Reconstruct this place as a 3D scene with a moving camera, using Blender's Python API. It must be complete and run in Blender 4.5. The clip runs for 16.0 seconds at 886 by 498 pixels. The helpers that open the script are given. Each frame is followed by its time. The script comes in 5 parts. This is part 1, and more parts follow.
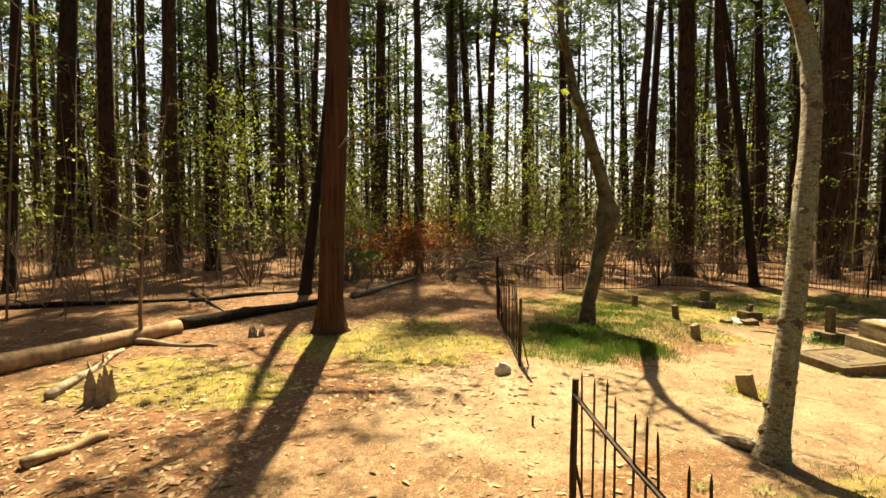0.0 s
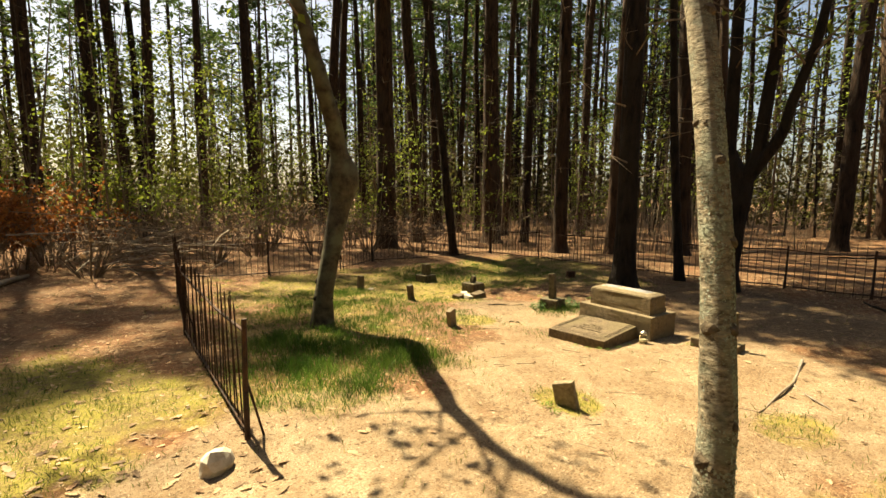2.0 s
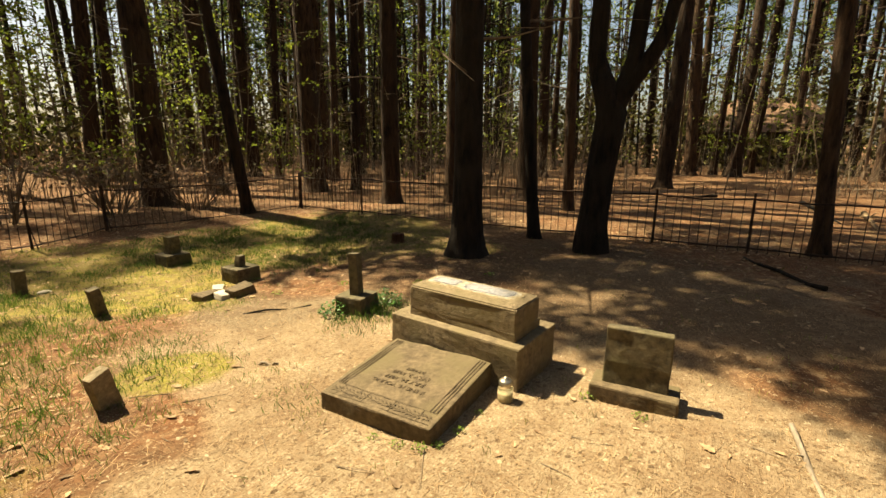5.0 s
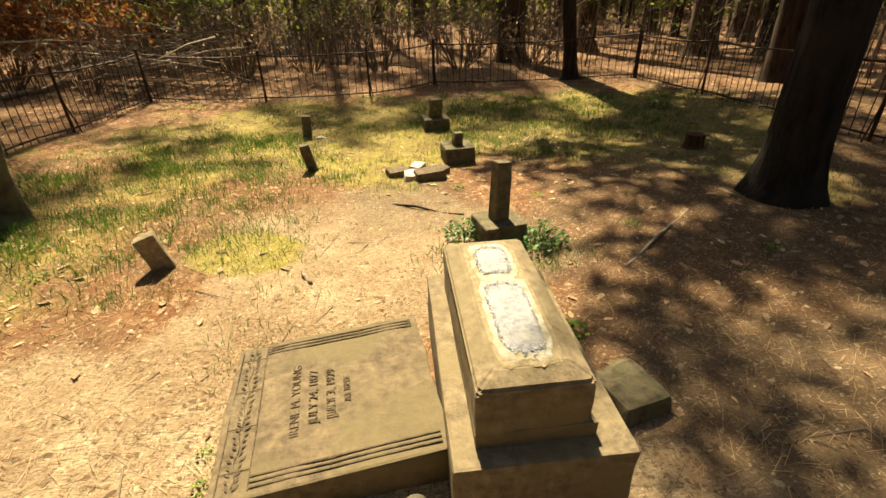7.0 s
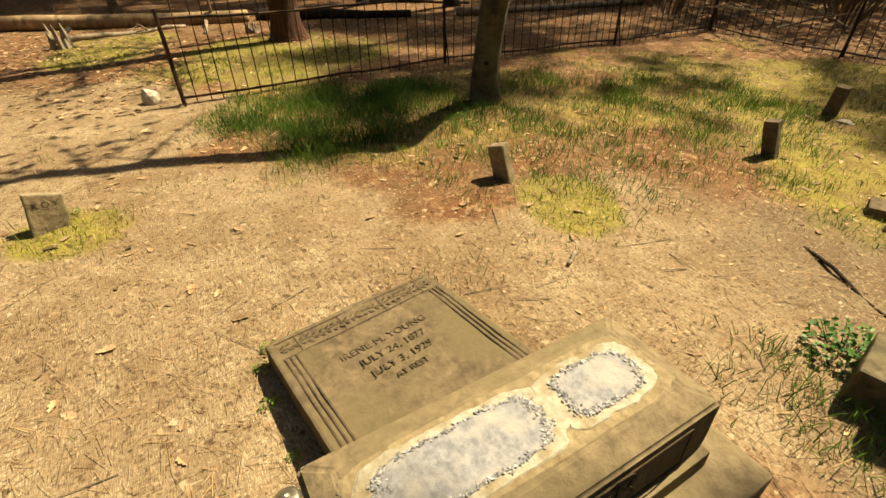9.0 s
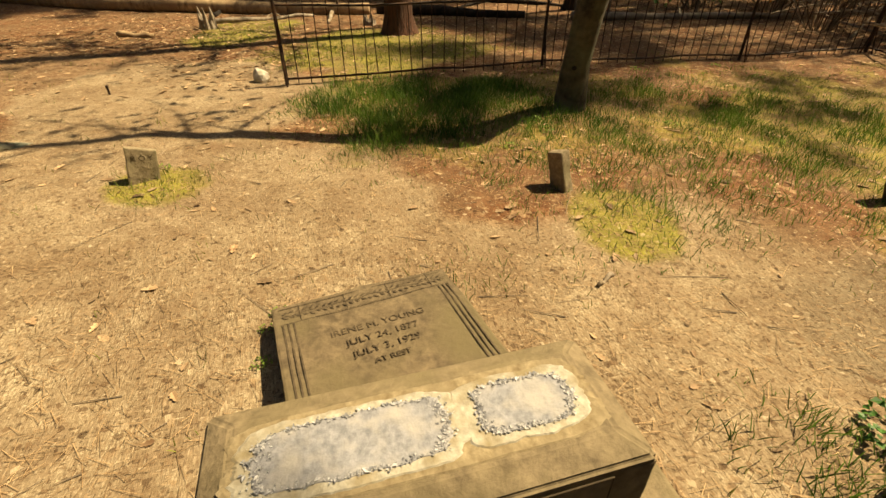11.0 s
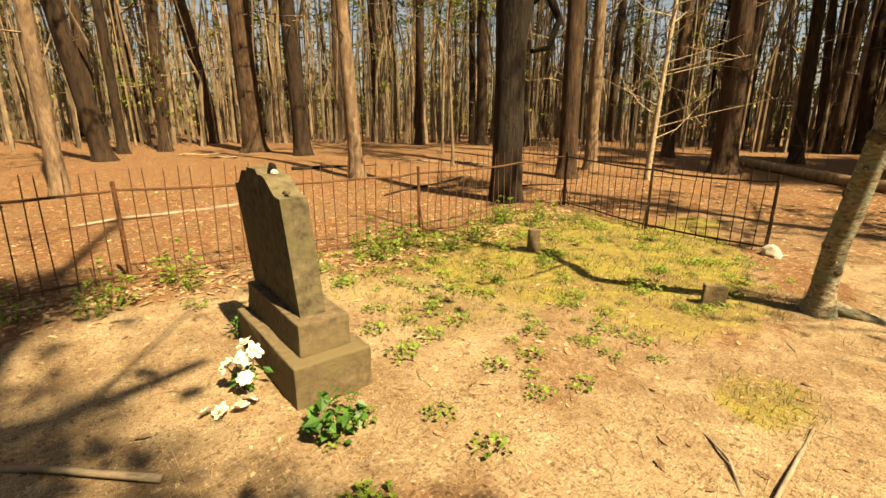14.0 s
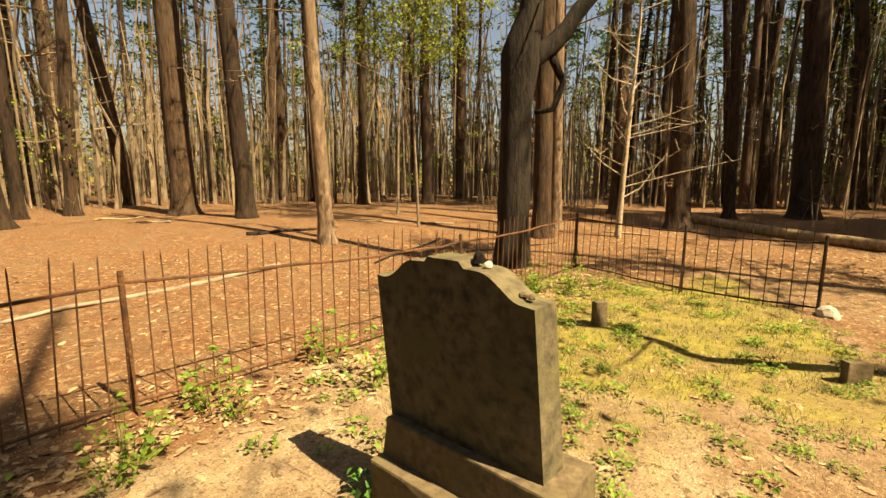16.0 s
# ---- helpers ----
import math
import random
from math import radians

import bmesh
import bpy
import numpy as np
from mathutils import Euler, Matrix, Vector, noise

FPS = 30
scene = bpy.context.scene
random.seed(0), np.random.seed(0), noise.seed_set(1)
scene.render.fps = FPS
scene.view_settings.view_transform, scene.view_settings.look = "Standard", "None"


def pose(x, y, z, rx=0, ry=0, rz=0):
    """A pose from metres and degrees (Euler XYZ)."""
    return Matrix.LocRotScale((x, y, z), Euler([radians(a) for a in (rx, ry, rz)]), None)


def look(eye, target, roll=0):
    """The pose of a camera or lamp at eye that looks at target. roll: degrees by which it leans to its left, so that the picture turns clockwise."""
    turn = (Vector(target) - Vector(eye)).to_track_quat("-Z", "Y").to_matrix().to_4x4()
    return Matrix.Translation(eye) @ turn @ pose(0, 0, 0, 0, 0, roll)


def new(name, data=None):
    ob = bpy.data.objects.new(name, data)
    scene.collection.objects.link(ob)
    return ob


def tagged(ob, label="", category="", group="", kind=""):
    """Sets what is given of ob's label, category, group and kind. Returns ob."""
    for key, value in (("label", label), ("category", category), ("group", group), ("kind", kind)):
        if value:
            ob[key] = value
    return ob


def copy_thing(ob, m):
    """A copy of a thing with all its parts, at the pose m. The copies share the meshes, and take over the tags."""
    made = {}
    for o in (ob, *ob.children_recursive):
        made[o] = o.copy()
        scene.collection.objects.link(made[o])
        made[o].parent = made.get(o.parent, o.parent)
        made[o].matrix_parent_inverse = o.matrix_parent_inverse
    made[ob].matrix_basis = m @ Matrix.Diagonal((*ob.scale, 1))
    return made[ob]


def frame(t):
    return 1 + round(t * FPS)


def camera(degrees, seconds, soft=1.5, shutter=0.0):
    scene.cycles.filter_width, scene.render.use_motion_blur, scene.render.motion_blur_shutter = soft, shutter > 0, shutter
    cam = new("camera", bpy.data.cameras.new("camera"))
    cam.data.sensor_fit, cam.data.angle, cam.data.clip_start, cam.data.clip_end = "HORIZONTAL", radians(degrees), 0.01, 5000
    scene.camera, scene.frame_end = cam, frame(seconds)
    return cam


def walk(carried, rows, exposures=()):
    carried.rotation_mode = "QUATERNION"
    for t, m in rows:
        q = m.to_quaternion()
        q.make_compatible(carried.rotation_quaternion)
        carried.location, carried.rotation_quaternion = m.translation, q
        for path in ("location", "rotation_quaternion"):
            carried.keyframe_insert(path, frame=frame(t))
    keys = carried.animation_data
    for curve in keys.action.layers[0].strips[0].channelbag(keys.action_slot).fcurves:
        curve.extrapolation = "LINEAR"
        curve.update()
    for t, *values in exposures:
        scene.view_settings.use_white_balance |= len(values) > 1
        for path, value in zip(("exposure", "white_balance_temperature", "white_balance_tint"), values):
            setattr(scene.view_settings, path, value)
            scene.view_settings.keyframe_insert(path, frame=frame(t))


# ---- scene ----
cam = camera(86.84, 16.0)
ROWS = [
    (0.0, 0.001, 0.000, 1.683, 2.25, -3.13, 0.24),
    (0.5, -0.125, 0.603, 1.666, -10.21, -3.81, 0.12),
    (1.0, -0.108, 1.289, 1.626, -19.21, -4.94, -0.10),
    (1.5, -0.134, 1.868, 1.642, -29.08, -6.22, 0.06),
    (2.0, 0.058, 2.413, 1.575, -35.05, -6.35, -0.29),
    (2.5, 0.242, 2.879, 1.575, -41.19, -7.43, 0.77),
    (3.0, 0.627, 3.311, 1.490, -48.32, -8.24, 0.65),
    (3.5, 1.098, 3.611, 1.505, -55.24, -9.40, 0.64),
    (6.0, 4.063, 4.372, 1.357, -43.60, -19.35, 1.31),
    (6.5, 4.664, 4.404, 1.381, -26.88, -24.35, 1.95),
    (7.0, 5.091, 4.576, 1.322, -5.93, -28.53, 1.90),
    (7.5, 5.529, 4.635, 1.325, 14.79, -33.09, 2.29),
    (8.0, 5.748, 4.920, 1.312, 30.32, -33.42, 1.87),
    (8.5, 5.929, 5.226, 1.263, 47.07, -33.33, 2.07),
    (9.0, 5.855, 5.483, 1.252, 59.79, -33.88, 1.41),
    (11.5, 6.098, 5.795, 1.214, 82.16, -31.07, 0.36),
    (12.0, 6.334, 5.637, 1.309, 96.74, -26.99, -0.26),
    (12.5, 6.565, 5.370, 1.430, 114.58, -23.11, -0.30),
    (13.0, 6.772, 5.034, 1.471, 131.32, -20.28, -0.07),
    (13.5, 6.610, 4.708, 1.471, 139.01, -18.09, -0.48),
    (14.0, 6.654, 4.273, 1.456, 142.82, -15.72, -0.51),
    (14.5, 6.902, 3.834, 1.478, 144.05, -13.43, -0.65),
    (15.0, 7.055, 3.337, 1.461, 143.27, -10.75, -0.53),
    (15.5, 7.280, 3.031, 1.515, 139.26, -8.84, -0.61),
    (16.0, 7.202, 2.718, 1.482, 132.41, -8.80, -0.52),
]
walk(cam, [(t, pose(x, y, z, 90 + pitch, roll, yaw)) for t, x, y, z, yaw, pitch, roll in ROWS],
     [(0.0, 2.0, 8000, 9), (3.5, 1.68, 7500, 8), (6.0, 1.62, 7800, 8), (7.0, 1.75, 7500, 8), (9.0, 1.27, 7800, 8), (11.5, 1.12, 8500, 11), (12.3, 1.22, 8700, 11), (13.0, 1.42, 9000, 12), (16.0, 1.66, 8700, 10)])

# ---- light ----
SUN_AZ = radians(5.0)      # west of the y axis
SUN_EL = radians(55.0)
world = bpy.data.worlds.new("sky")
scene.world = world
world.use_nodes = True
wn = world.node_tree.nodes
wl = world.node_tree.links
sky = wn.new("ShaderNodeTexSky")
sky.sky_type = "NISHITA"
sky.sun_disc = False
sky.sun_elevation = SUN_EL
sky.sun_rotation = -SUN_AZ
sky.air_density, sky.dust_density, sky.ozone_density = 1.0, 2.5, 1.0
wn["Background"].inputs["Strength"].default_value = 0.048
wl.new(sky.outputs[0], wn["Background"].inputs["Color"])
sun_dir = Vector((-math.sin(SUN_AZ) * math.cos(SUN_EL), math.cos(SUN_AZ) * math.cos(SUN_EL), math.sin(SUN_EL)))
sun = new("sun", bpy.data.lights.new("sun", "SUN"))
sun.data.energy, sun.data.angle, sun.data.color = 5.0, radians(0.55), (1.0, 0.90, 0.68)
sun.matrix_world = look(sun_dir * 60, (0, 0, 0))


# ---- materials ----
def material(name, c1, c2, scale=8.0, rough=0.85, bump=0.3, c3=None, scale2=1.2, stretch=(1, 1, 1), translucent=0.0, metallic=0.0, island=0.0, obj=0.0, deep=0.02):
    """Two-scale mottled surface; c3 shows in larger stains. island/obj: brightness spread by piece."""
    m = bpy.data.materials.new(name)
    m.use_nodes = True
    nt = m.node_tree
    N, L = nt.nodes, nt.links
    b = N["Principled BSDF"]
    tc = N.new("ShaderNodeTexCoord")
    mp = N.new("ShaderNodeMapping")
    mp.inputs["Scale"].default_value = stretch
    L.new(tc.outputs["Object"], mp.inputs[0])
    n1 = N.new("ShaderNodeTexNoise")
    n1.inputs["Scale"].default_value, n1.inputs["Detail"].default_value, n1.inputs["Roughness"].default_value = scale, 8, 0.65
    L.new(mp.outputs[0], n1.inputs["Vector"])
    r1 = N.new("ShaderNodeValToRGB")
    r1.color_ramp.elements[0].position, r1.color_ramp.elements[1].position = 0.35, 0.68
    r1.color_ramp.elements[0].color, r1.color_ramp.elements[1].color = (*c1, 1), (*c2, 1)
    L.new(n1.outputs["Fac"], r1.inputs[0])
    col = r1.outputs[0]
    if c3:
        n2 = N.new("ShaderNodeTexNoise")
        n2.inputs["Scale"].default_value, n2.inputs["Detail"].default_value = scale2, 5
        L.new(tc.outputs["Object"], n2.inputs["Vector"])
        r2 = N.new("ShaderNodeValToRGB")
        r2.color_ramp.elements[0].position, r2.color_ramp.elements[1].position = 0.46, 0.66
        L.new(n2.outputs["Fac"], r2.inputs[0])
        mx = N.new("ShaderNodeMixRGB")
        L.new(r2.outputs[0], mx.inputs[0])
        L.new(col, mx.inputs[1])
        mx.inputs[2].default_value = (*c3, 1)
        col = mx.outputs[0]
    if island or obj:
        src = N.new("ShaderNodeNewGeometry").outputs["Random Per Island"] if island else N.new("ShaderNodeObjectInfo").outputs["Random"]
        mr = N.new("ShaderNodeMapRange")
        k = island or obj
        mr.inputs[3].default_value, mr.inputs[4].default_value = 1 - k, 1 + k
        L.new(src, mr.inputs[0])
        hs = N.new("ShaderNodeHueSaturation")
        L.new(mr.outputs[0], hs.inputs["Value"])
        L.new(col, hs.inputs["Color"])
        col = hs.outputs[0]
    L.new(col, b.inputs["Base Color"])
    b.inputs["Roughness"].default_value, b.inputs["Metallic"].default_value = rough, metallic
    b.inputs["Specular IOR Level"].default_value = 0.3
    if bump:
        bp = N.new("ShaderNodeBump")
        bp.inputs["Strength"].default_value, bp.inputs["Distance"].default_value = bump, deep
        L.new(n1.outputs["Fac"], bp.inputs["Height"])
        L.new(bp.outputs[0], b.inputs["Normal"])
    if translucent:
        tr = N.new("ShaderNodeBsdfTranslucent")
        L.new(col, tr.inputs[0])
        ms = N.new("ShaderNodeMixShader")
        ms.inputs[0].default_value = translucent
        L.new(b.outputs[0], ms.inputs[1])
        L.new(tr.outputs[0], ms.inputs[2])
        L.new(ms.outputs[0], N["Material Output"].inputs[0])
    return m


M_STONE = material("weathered_stone", (0.072, 0.052, 0.030), (0.168, 0.124, 0.072), 22, 0.9, 0.45, (0.12, 0.094, 0.048), 3.0)
M_STONE_B = material("brown_block_stone", (0.105, 0.079, 0.046), (0.235, 0.18, 0.108), 22, 0.9, 0.45, (0.165, 0.13, 0.07), 4.0)
M_STONE_P = material("pale_worn_stone", (0.13, 0.10, 0.058), (0.30, 0.24, 0.15), 26, 0.9, 0.45, (0.19, 0.165, 0.09), 6.0)
M_STONE_D = material("lichened_stone", (0.05, 0.04, 0.024), (0.16, 0.13, 0.075), 16, 0.92, 0.5, (0.10, 0.092, 0.042), 4.0)
# carving laid on the surface, its stone colour darkened for shade in the recesses
M_CUT_SHADE = material("shaded_cut_lines", (0.04, 0.029, 0.017), (0.11, 0.08, 0.047), 30, 0.95, 0.2)
M_WHITE = material("lime_mortar", (0.25, 0.225, 0.17), (0.44, 0.41, 0.33), 45, 0.9, 0.3, (0.22, 0.175, 0.10), 14)
M_GREYP = material("grey_cement", (0.155, 0.158, 0.17), (0.29, 0.288, 0.30), 60, 0.9, 0.3, (0.33, 0.31, 0.285), 14)
M_CRUST = material("blue_grey_crust", (0.12, 0.125, 0.14), (0.46, 0.45, 0.44), 70, 0.9, 0.3, island=0.5)
M_OCHRE = material("ochre_lichen", (0.145, 0.105, 0.055), (0.30, 0.24, 0.145), 40, 0.9, 0.3, (0.20, 0.155, 0.09), 12)
M_IRON = material("rusty_iron", (0.012, 0.010, 0.009), (0.055, 0.030, 0.018), 40, 0.65, 0.3, (0.09, 0.042, 0.02), 5, metallic=0.35)
M_RUST = material("brown_rust", (0.07, 0.033, 0.018), (0.21, 0.095, 0.045), 40, 0.8, 0.3, (0.05, 0.03, 0.02), 5, metallic=0.2)
M_BARK = material("pine_bark", (0.010, 0.006, 0.0035), (0.092, 0.052, 0.028), 11, 0.95, 1.0, (0.055, 0.036, 0.022), 1.5, (1, 1, 0.22), obj=0.45, deep=0.07)
M_CEDAR = material("cedar_bark", (0.028, 0.011, 0.006), (0.14, 0.060, 0.031), 18, 0.95, 1.0, (0.085, 0.045, 0.026), 2.0, (1, 1, 0.05), deep=0.06)
M_HOLLY = material("pale_lichened_bark", (0.055, 0.04, 0.022), (0.44, 0.375, 0.26), 20, 0.9, 1.0, (0.21, 0.225, 0.165), 7.0, (1, 1, 2.2), deep=0.04)
M_KNOT = material("brown_branch_scars", (0.045, 0.034, 0.022), (0.17, 0.13, 0.085), 30, 0.95, 0.8, (0.09, 0.07, 0.045), 12)
M_LICHEN = material("grey_green_lichen", (0.22, 0.25, 0.195), (0.38, 0.41, 0.33), 60, 0.95, 0.6, island=0.3)
M_GREYB = material("grey_bark", (0.03, 0.025, 0.015), (0.115, 0.095, 0.06), 9, 0.92, 0.6, (0.12, 0.125, 0.075), 5.0)
M_THICKET = material("thicket_leaves", (0.04, 0.038, 0.014), (0.13, 0.115, 0.036), 2, 0.8, 0, translucent=0.35, island=0.5)
M_OLIVE = material("olive_underwood_leaves", (0.05, 0.055, 0.014), (0.18, 0.18, 0.04), 2, 0.8, 0, translucent=0.4, island=0.5)
M_FRESH = material("pale_spring_leaves", (0.12, 0.11, 0.03), (0.32, 0.29, 0.085), 2, 0.8, 0, translucent=0.4, island=0.5)
M_BEECH = material("smooth_pale_bark", (0.20, 0.15, 0.10), (0.48, 0.39, 0.28), 14, 0.9, 0.4, (0.30, 0.25, 0.17), 4)
M_STEM = material("grey_stems", (0.10, 0.072, 0.046), (0.29, 0.215, 0.142), 3, 0.95, 0, (0.17, 0.125, 0.08), 0.7, island=0.45)
M_PALEBARK = material("tan_bark", (0.075, 0.047, 0.028), (0.29, 0.20, 0.13), 12, 0.95, 1.0, (0.16, 0.108, 0.068), 2, (1, 1, 0.3), deep=0.05)
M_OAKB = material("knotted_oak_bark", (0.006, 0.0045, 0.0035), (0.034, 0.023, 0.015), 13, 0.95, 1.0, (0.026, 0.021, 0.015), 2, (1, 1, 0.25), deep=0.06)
M_TWIG = material("dry_twigs", (0.10, 0.075, 0.05), (0.26, 0.20, 0.14), 6, 0.95, 0.2, island=0.35)
M_LOG = material("fallen_log_bark", (0.16, 0.105, 0.055), (0.46, 0.33, 0.19), 10, 0.95, 0.8, (0.26, 0.17, 0.095), 2.5, (1, 1, 0.4))
M_DEADW = material("grey_dead_wood", (0.13, 0.10, 0.072), (0.38, 0.32, 0.245), 14, 0.95, 0.7, (0.2, 0.15, 0.095), 3, (0.3, 1, 1))
M_LEAF = material("young_green_leaves", (0.10, 0.145, 0.02), (0.29, 0.34, 0.05), 3, 0.6, 0, translucent=0.45, island=0.5)
M_NEEDLE = material("pine_needles", (0.025, 0.05, 0.015), (0.08, 0.12, 0.03), 3, 0.6, 0, translucent=0.35, island=0.45)
M_RED = material("rust_red_leaves", (0.20, 0.065, 0.02), (0.46, 0.19, 0.05), 5, 0.6, 0, translucent=0.4, island=0.5)
M_GRASS = material("grass_blades", (0.035, 0.085, 0.012), (0.115, 0.19, 0.032), 2, 0.6, 0, translucent=0.45, island=0.45)
M_GRASSY = material("yellowed_grass_blades", (0.08, 0.105, 0.018), (0.21, 0.215, 0.046), 2, 0.7, 0, translucent=0.4, island=0.45)
M_SPROUT = material("bright_sprout_leaves", (0.09, 0.17, 0.025), (0.25, 0.33, 0.055), 6, 0.55, 0, translucent=0.45, island=0.4)
M_IVY = material("broad_green_leaves", (0.03, 0.10, 0.02), (0.10, 0.22, 0.04), 8, 0.45, 0, translucent=0.3, island=0.35)
M_DRYLEAF = material("dry_oak_leaves", (0.17, 0.095, 0.048), (0.48, 0.34, 0.20), 9, 0.8, 0, translucent=0.15, island=0.55)
M_STRAW = material("fallen_needles", (0.12, 0.068, 0.032), (0.40, 0.27, 0.145), 5, 0.85, 0, island=0.5)
M_PETAL = material("faded_cloth_petals", (0.62, 0.56, 0.45), (0.85, 0.80, 0.70), 20, 0.85, 0.1, translucent=0.25, island=0.15)
M_ROCK = material("pale_rock", (0.38, 0.33, 0.26), (0.68, 0.62, 0.52), 12, 0.9, 0.5, (0.28, 0.25, 0.17), 5)
M_ROOF = material("brown_shingles", (0.14, 0.08, 0.05), (0.26, 0.16, 0.10), 12, 0.9, 0.3)
M_BOARD = material("dark_boards", (0.05, 0.035, 0.025), (0.11, 0.08, 0.055), 8, 0.9, 0.3)
M_METAL = material("tarnished_lid", (0.35, 0.30, 0.22), (0.60, 0.55, 0.45), 30, 0.35, 0.1, metallic=0.9)
M_WAX = material("old_wax", (0.50, 0.40, 0.22), (0.70, 0.62, 0.45), 20, 0.6, 0.1)
M_GLASS = bpy.data.materials.new("jar_glass")
M_GLASS.use_nodes = True
gb = M_GLASS.node_tree.nodes["Principled BSDF"]
gb.inputs["Transmission Weight"].default_value, gb.inputs["Roughness"].default_value, gb.inputs["IOR"].default_value = 1.0, 0.08, 1.45
gb.inputs["Base Color"].default_value = (0.92, 0.93, 0.85, 1)


def ground_material():
    m = bpy.data.materials.new("woodland_ground")
    m.use_nodes = True
    nt = m.node_tree
    N, L = nt.nodes, nt.links
    b = N["Principled BSDF"]
    b.inputs["Roughness"].default_value = 0.95
    b.inputs["Specular IOR Level"].default_value = 0.15
    tc = N.new("ShaderNodeTexCoord")

    def noise_tex(scale, detail=8, rough=0.65, stretch=None):
        n = N.new("ShaderNodeTexNoise")
        n.inputs["Scale"].default_value, n.inputs["Detail"].default_value, n.inputs["Roughness"].default_value = scale, detail, rough
        if stretch:
            mp = N.new("ShaderNodeMapping")
            mp.inputs["Scale"].default_value, mp.inputs["Rotation"].default_value = stretch[:3], (0, 0, stretch[3])
            L.new(tc.outputs["Object"], mp.inputs[0])
            L.new(mp.outputs[0], n.inputs["Vector"])
        else:
            L.new(tc.outputs["Object"], n.inputs["Vector"])
        return n.outputs["Fac"]

    def ramp(fac, stops):
        r = N.new("ShaderNodeValToRGB")
        while len(r.color_ramp.elements) < len(stops):
            r.color_ramp.elements.new(0.5)
        for e, (p, c) in zip(r.color_ramp.elements, stops):
            e.position, e.color = p, (*c, 1)
        L.new(fac, r.inputs[0])
        return r.outputs[0]

    def mix(fac, a, c):
        x = N.new("ShaderNodeMixRGB")
        L.new(fac, x.inputs[0])
        L.new(a, x.inputs[1])
        L.new(c, x.inputs[2])
        return x.outputs[0]

    def math_node(op, a, c):
        x = N.new("ShaderNodeMath")
        x.operation = op
        x.use_clamp = True
        for i, v in enumerate((a, c)):
            if isinstance(v, float):
                x.inputs[i].default_value = v
            else:
                L.new(v, x.inputs[i])
        return x.outputs[0]

    def cover(name):
        a = N.new("ShaderNodeAttribute")
        a.attribute_name = name
        return a.outputs["Fac"]

    fine, mid, big = noise_tex(85, 8, 0.8), noise_tex(9), noise_tex(1.5, 7, 0.7)
    streak = noise_tex(30, 5, 0.7, (1.0, 7.0, 1.0, 0.5))
    streak2 = noise_tex(34, 5, 0.7, (7.0, 1.0, 1.0, 0.2))
    leafy = N.new("ShaderNodeTexVoronoi")
    leafy.inputs["Scale"].default_value = 22
    L.new(tc.outputs["Object"], leafy.inputs["Vector"])
    lit = N.new("ShaderNodeSeparateColor")
    L.new(leafy.outputs["Color"], lit.inputs[0])
    straw = mix(streak2, ramp(streak, [(0.3, (0.035, 0.015, 0.007)), (0.5, (0.125, 0.056, 0.026)), (0.7, (0.31, 0.158, 0.075))]),
                ramp(mid, [(0.35, (0.05, 0.022, 0.010)), (0.65, (0.22, 0.096, 0.042))]))
    straw = mix(math_node("MULTIPLY", ramp(lit.outputs[0], [(0.62, (0, 0, 0)), (0.7, (1, 1, 1))]), 0.5), straw,
                ramp(lit.outputs[1], [(0.0, (0.09, 0.042, 0.02)), (0.6, (0.25, 0.145, 0.075)), (1.0, (0.46, 0.32, 0.18))]))
    sand = mix(mid, ramp(fine, [(0.32, (0.10, 0.069, 0.040)), (0.5, (0.27, 0.205, 0.125)), (0.66, (0.62, 0.52, 0.35))]), ramp(streak, [(0.3, (0.12, 0.08, 0.045)), (0.5, (0.27, 0.20, 0.122)), (0.66, (0.60, 0.50, 0.335))]))
    sand = mix(math_node("MULTIPLY", ramp(noise_tex(3.2, 7, 0.75), [(0.40, (0, 0, 0)), (0.60, (1, 1, 1))]), 0.75), sand, ramp(streak2, [(0.3, (0.10, 0.064, 0.035)), (0.7, (0.29, 0.20, 0.118))]))
    moss = mix(fine, ramp(mid, [(0.3, (0.08, 0.088, 0.012)), (0.7, (0.31, 0.29, 0.038))]), ramp(streak, [(0.3, (0.075, 0.064, 0.016)), (0.7, (0.36, 0.29, 0.085))]))
    humus = ramp(fine, [(0.3, (0.045, 0.027, 0.014)), (0.7, (0.24, 0.155, 0.085))])
    col = mix(ramp(math_node("ADD", math_node("MULTIPLY", mid, 0.5), cover("sand")), [(0.55, (0, 0, 0)), (0.95, (1, 1, 1))]), straw, sand)
    col = mix(ramp(math_node("ADD", math_node("MULTIPLY", mid, 0.6), cover("moss")), [(0.6, (0, 0, 0)), (1.0, (1, 1, 1))]), col, moss)
    col = mix(math_node("MULTIPLY", ramp(big, [(0.44, (0, 0, 0)), (0.62, (1, 1, 1))]), 0.66), col, humus)
    # dark leaf-mould soil, with the soft tree shade of the east side coloured in
    leafmould_shade = ramp(fine, [(0.3, (0.030, 0.022, 0.014)), (0.55, (0.085, 0.062, 0.038)), (0.75, (0.20, 0.15, 0.095))])
    col = mix(math_node("MULTIPLY", ramp(math_node("ADD", math_node("MULTIPLY", mid, 0.6), cover("mould_shade")), [(0.55, (0, 0, 0)), (1.05, (1, 1, 1))]), 0.48), col, leafmould_shade)
    for scale, cut, amount, stretch in ((95, 0.88, 0.6, None), (48, 0.93, 0.65, None), (60, 0.90, 0.6, (1.0, 5.0, 1.0, 0.6)), (60, 0.91, 0.6, (5.0, 1.0, 1.0, 0.25))):
        v = N.new("ShaderNodeTexVoronoi")
        v.inputs["Scale"].default_value = scale
        mp = N.new("ShaderNodeMapping")
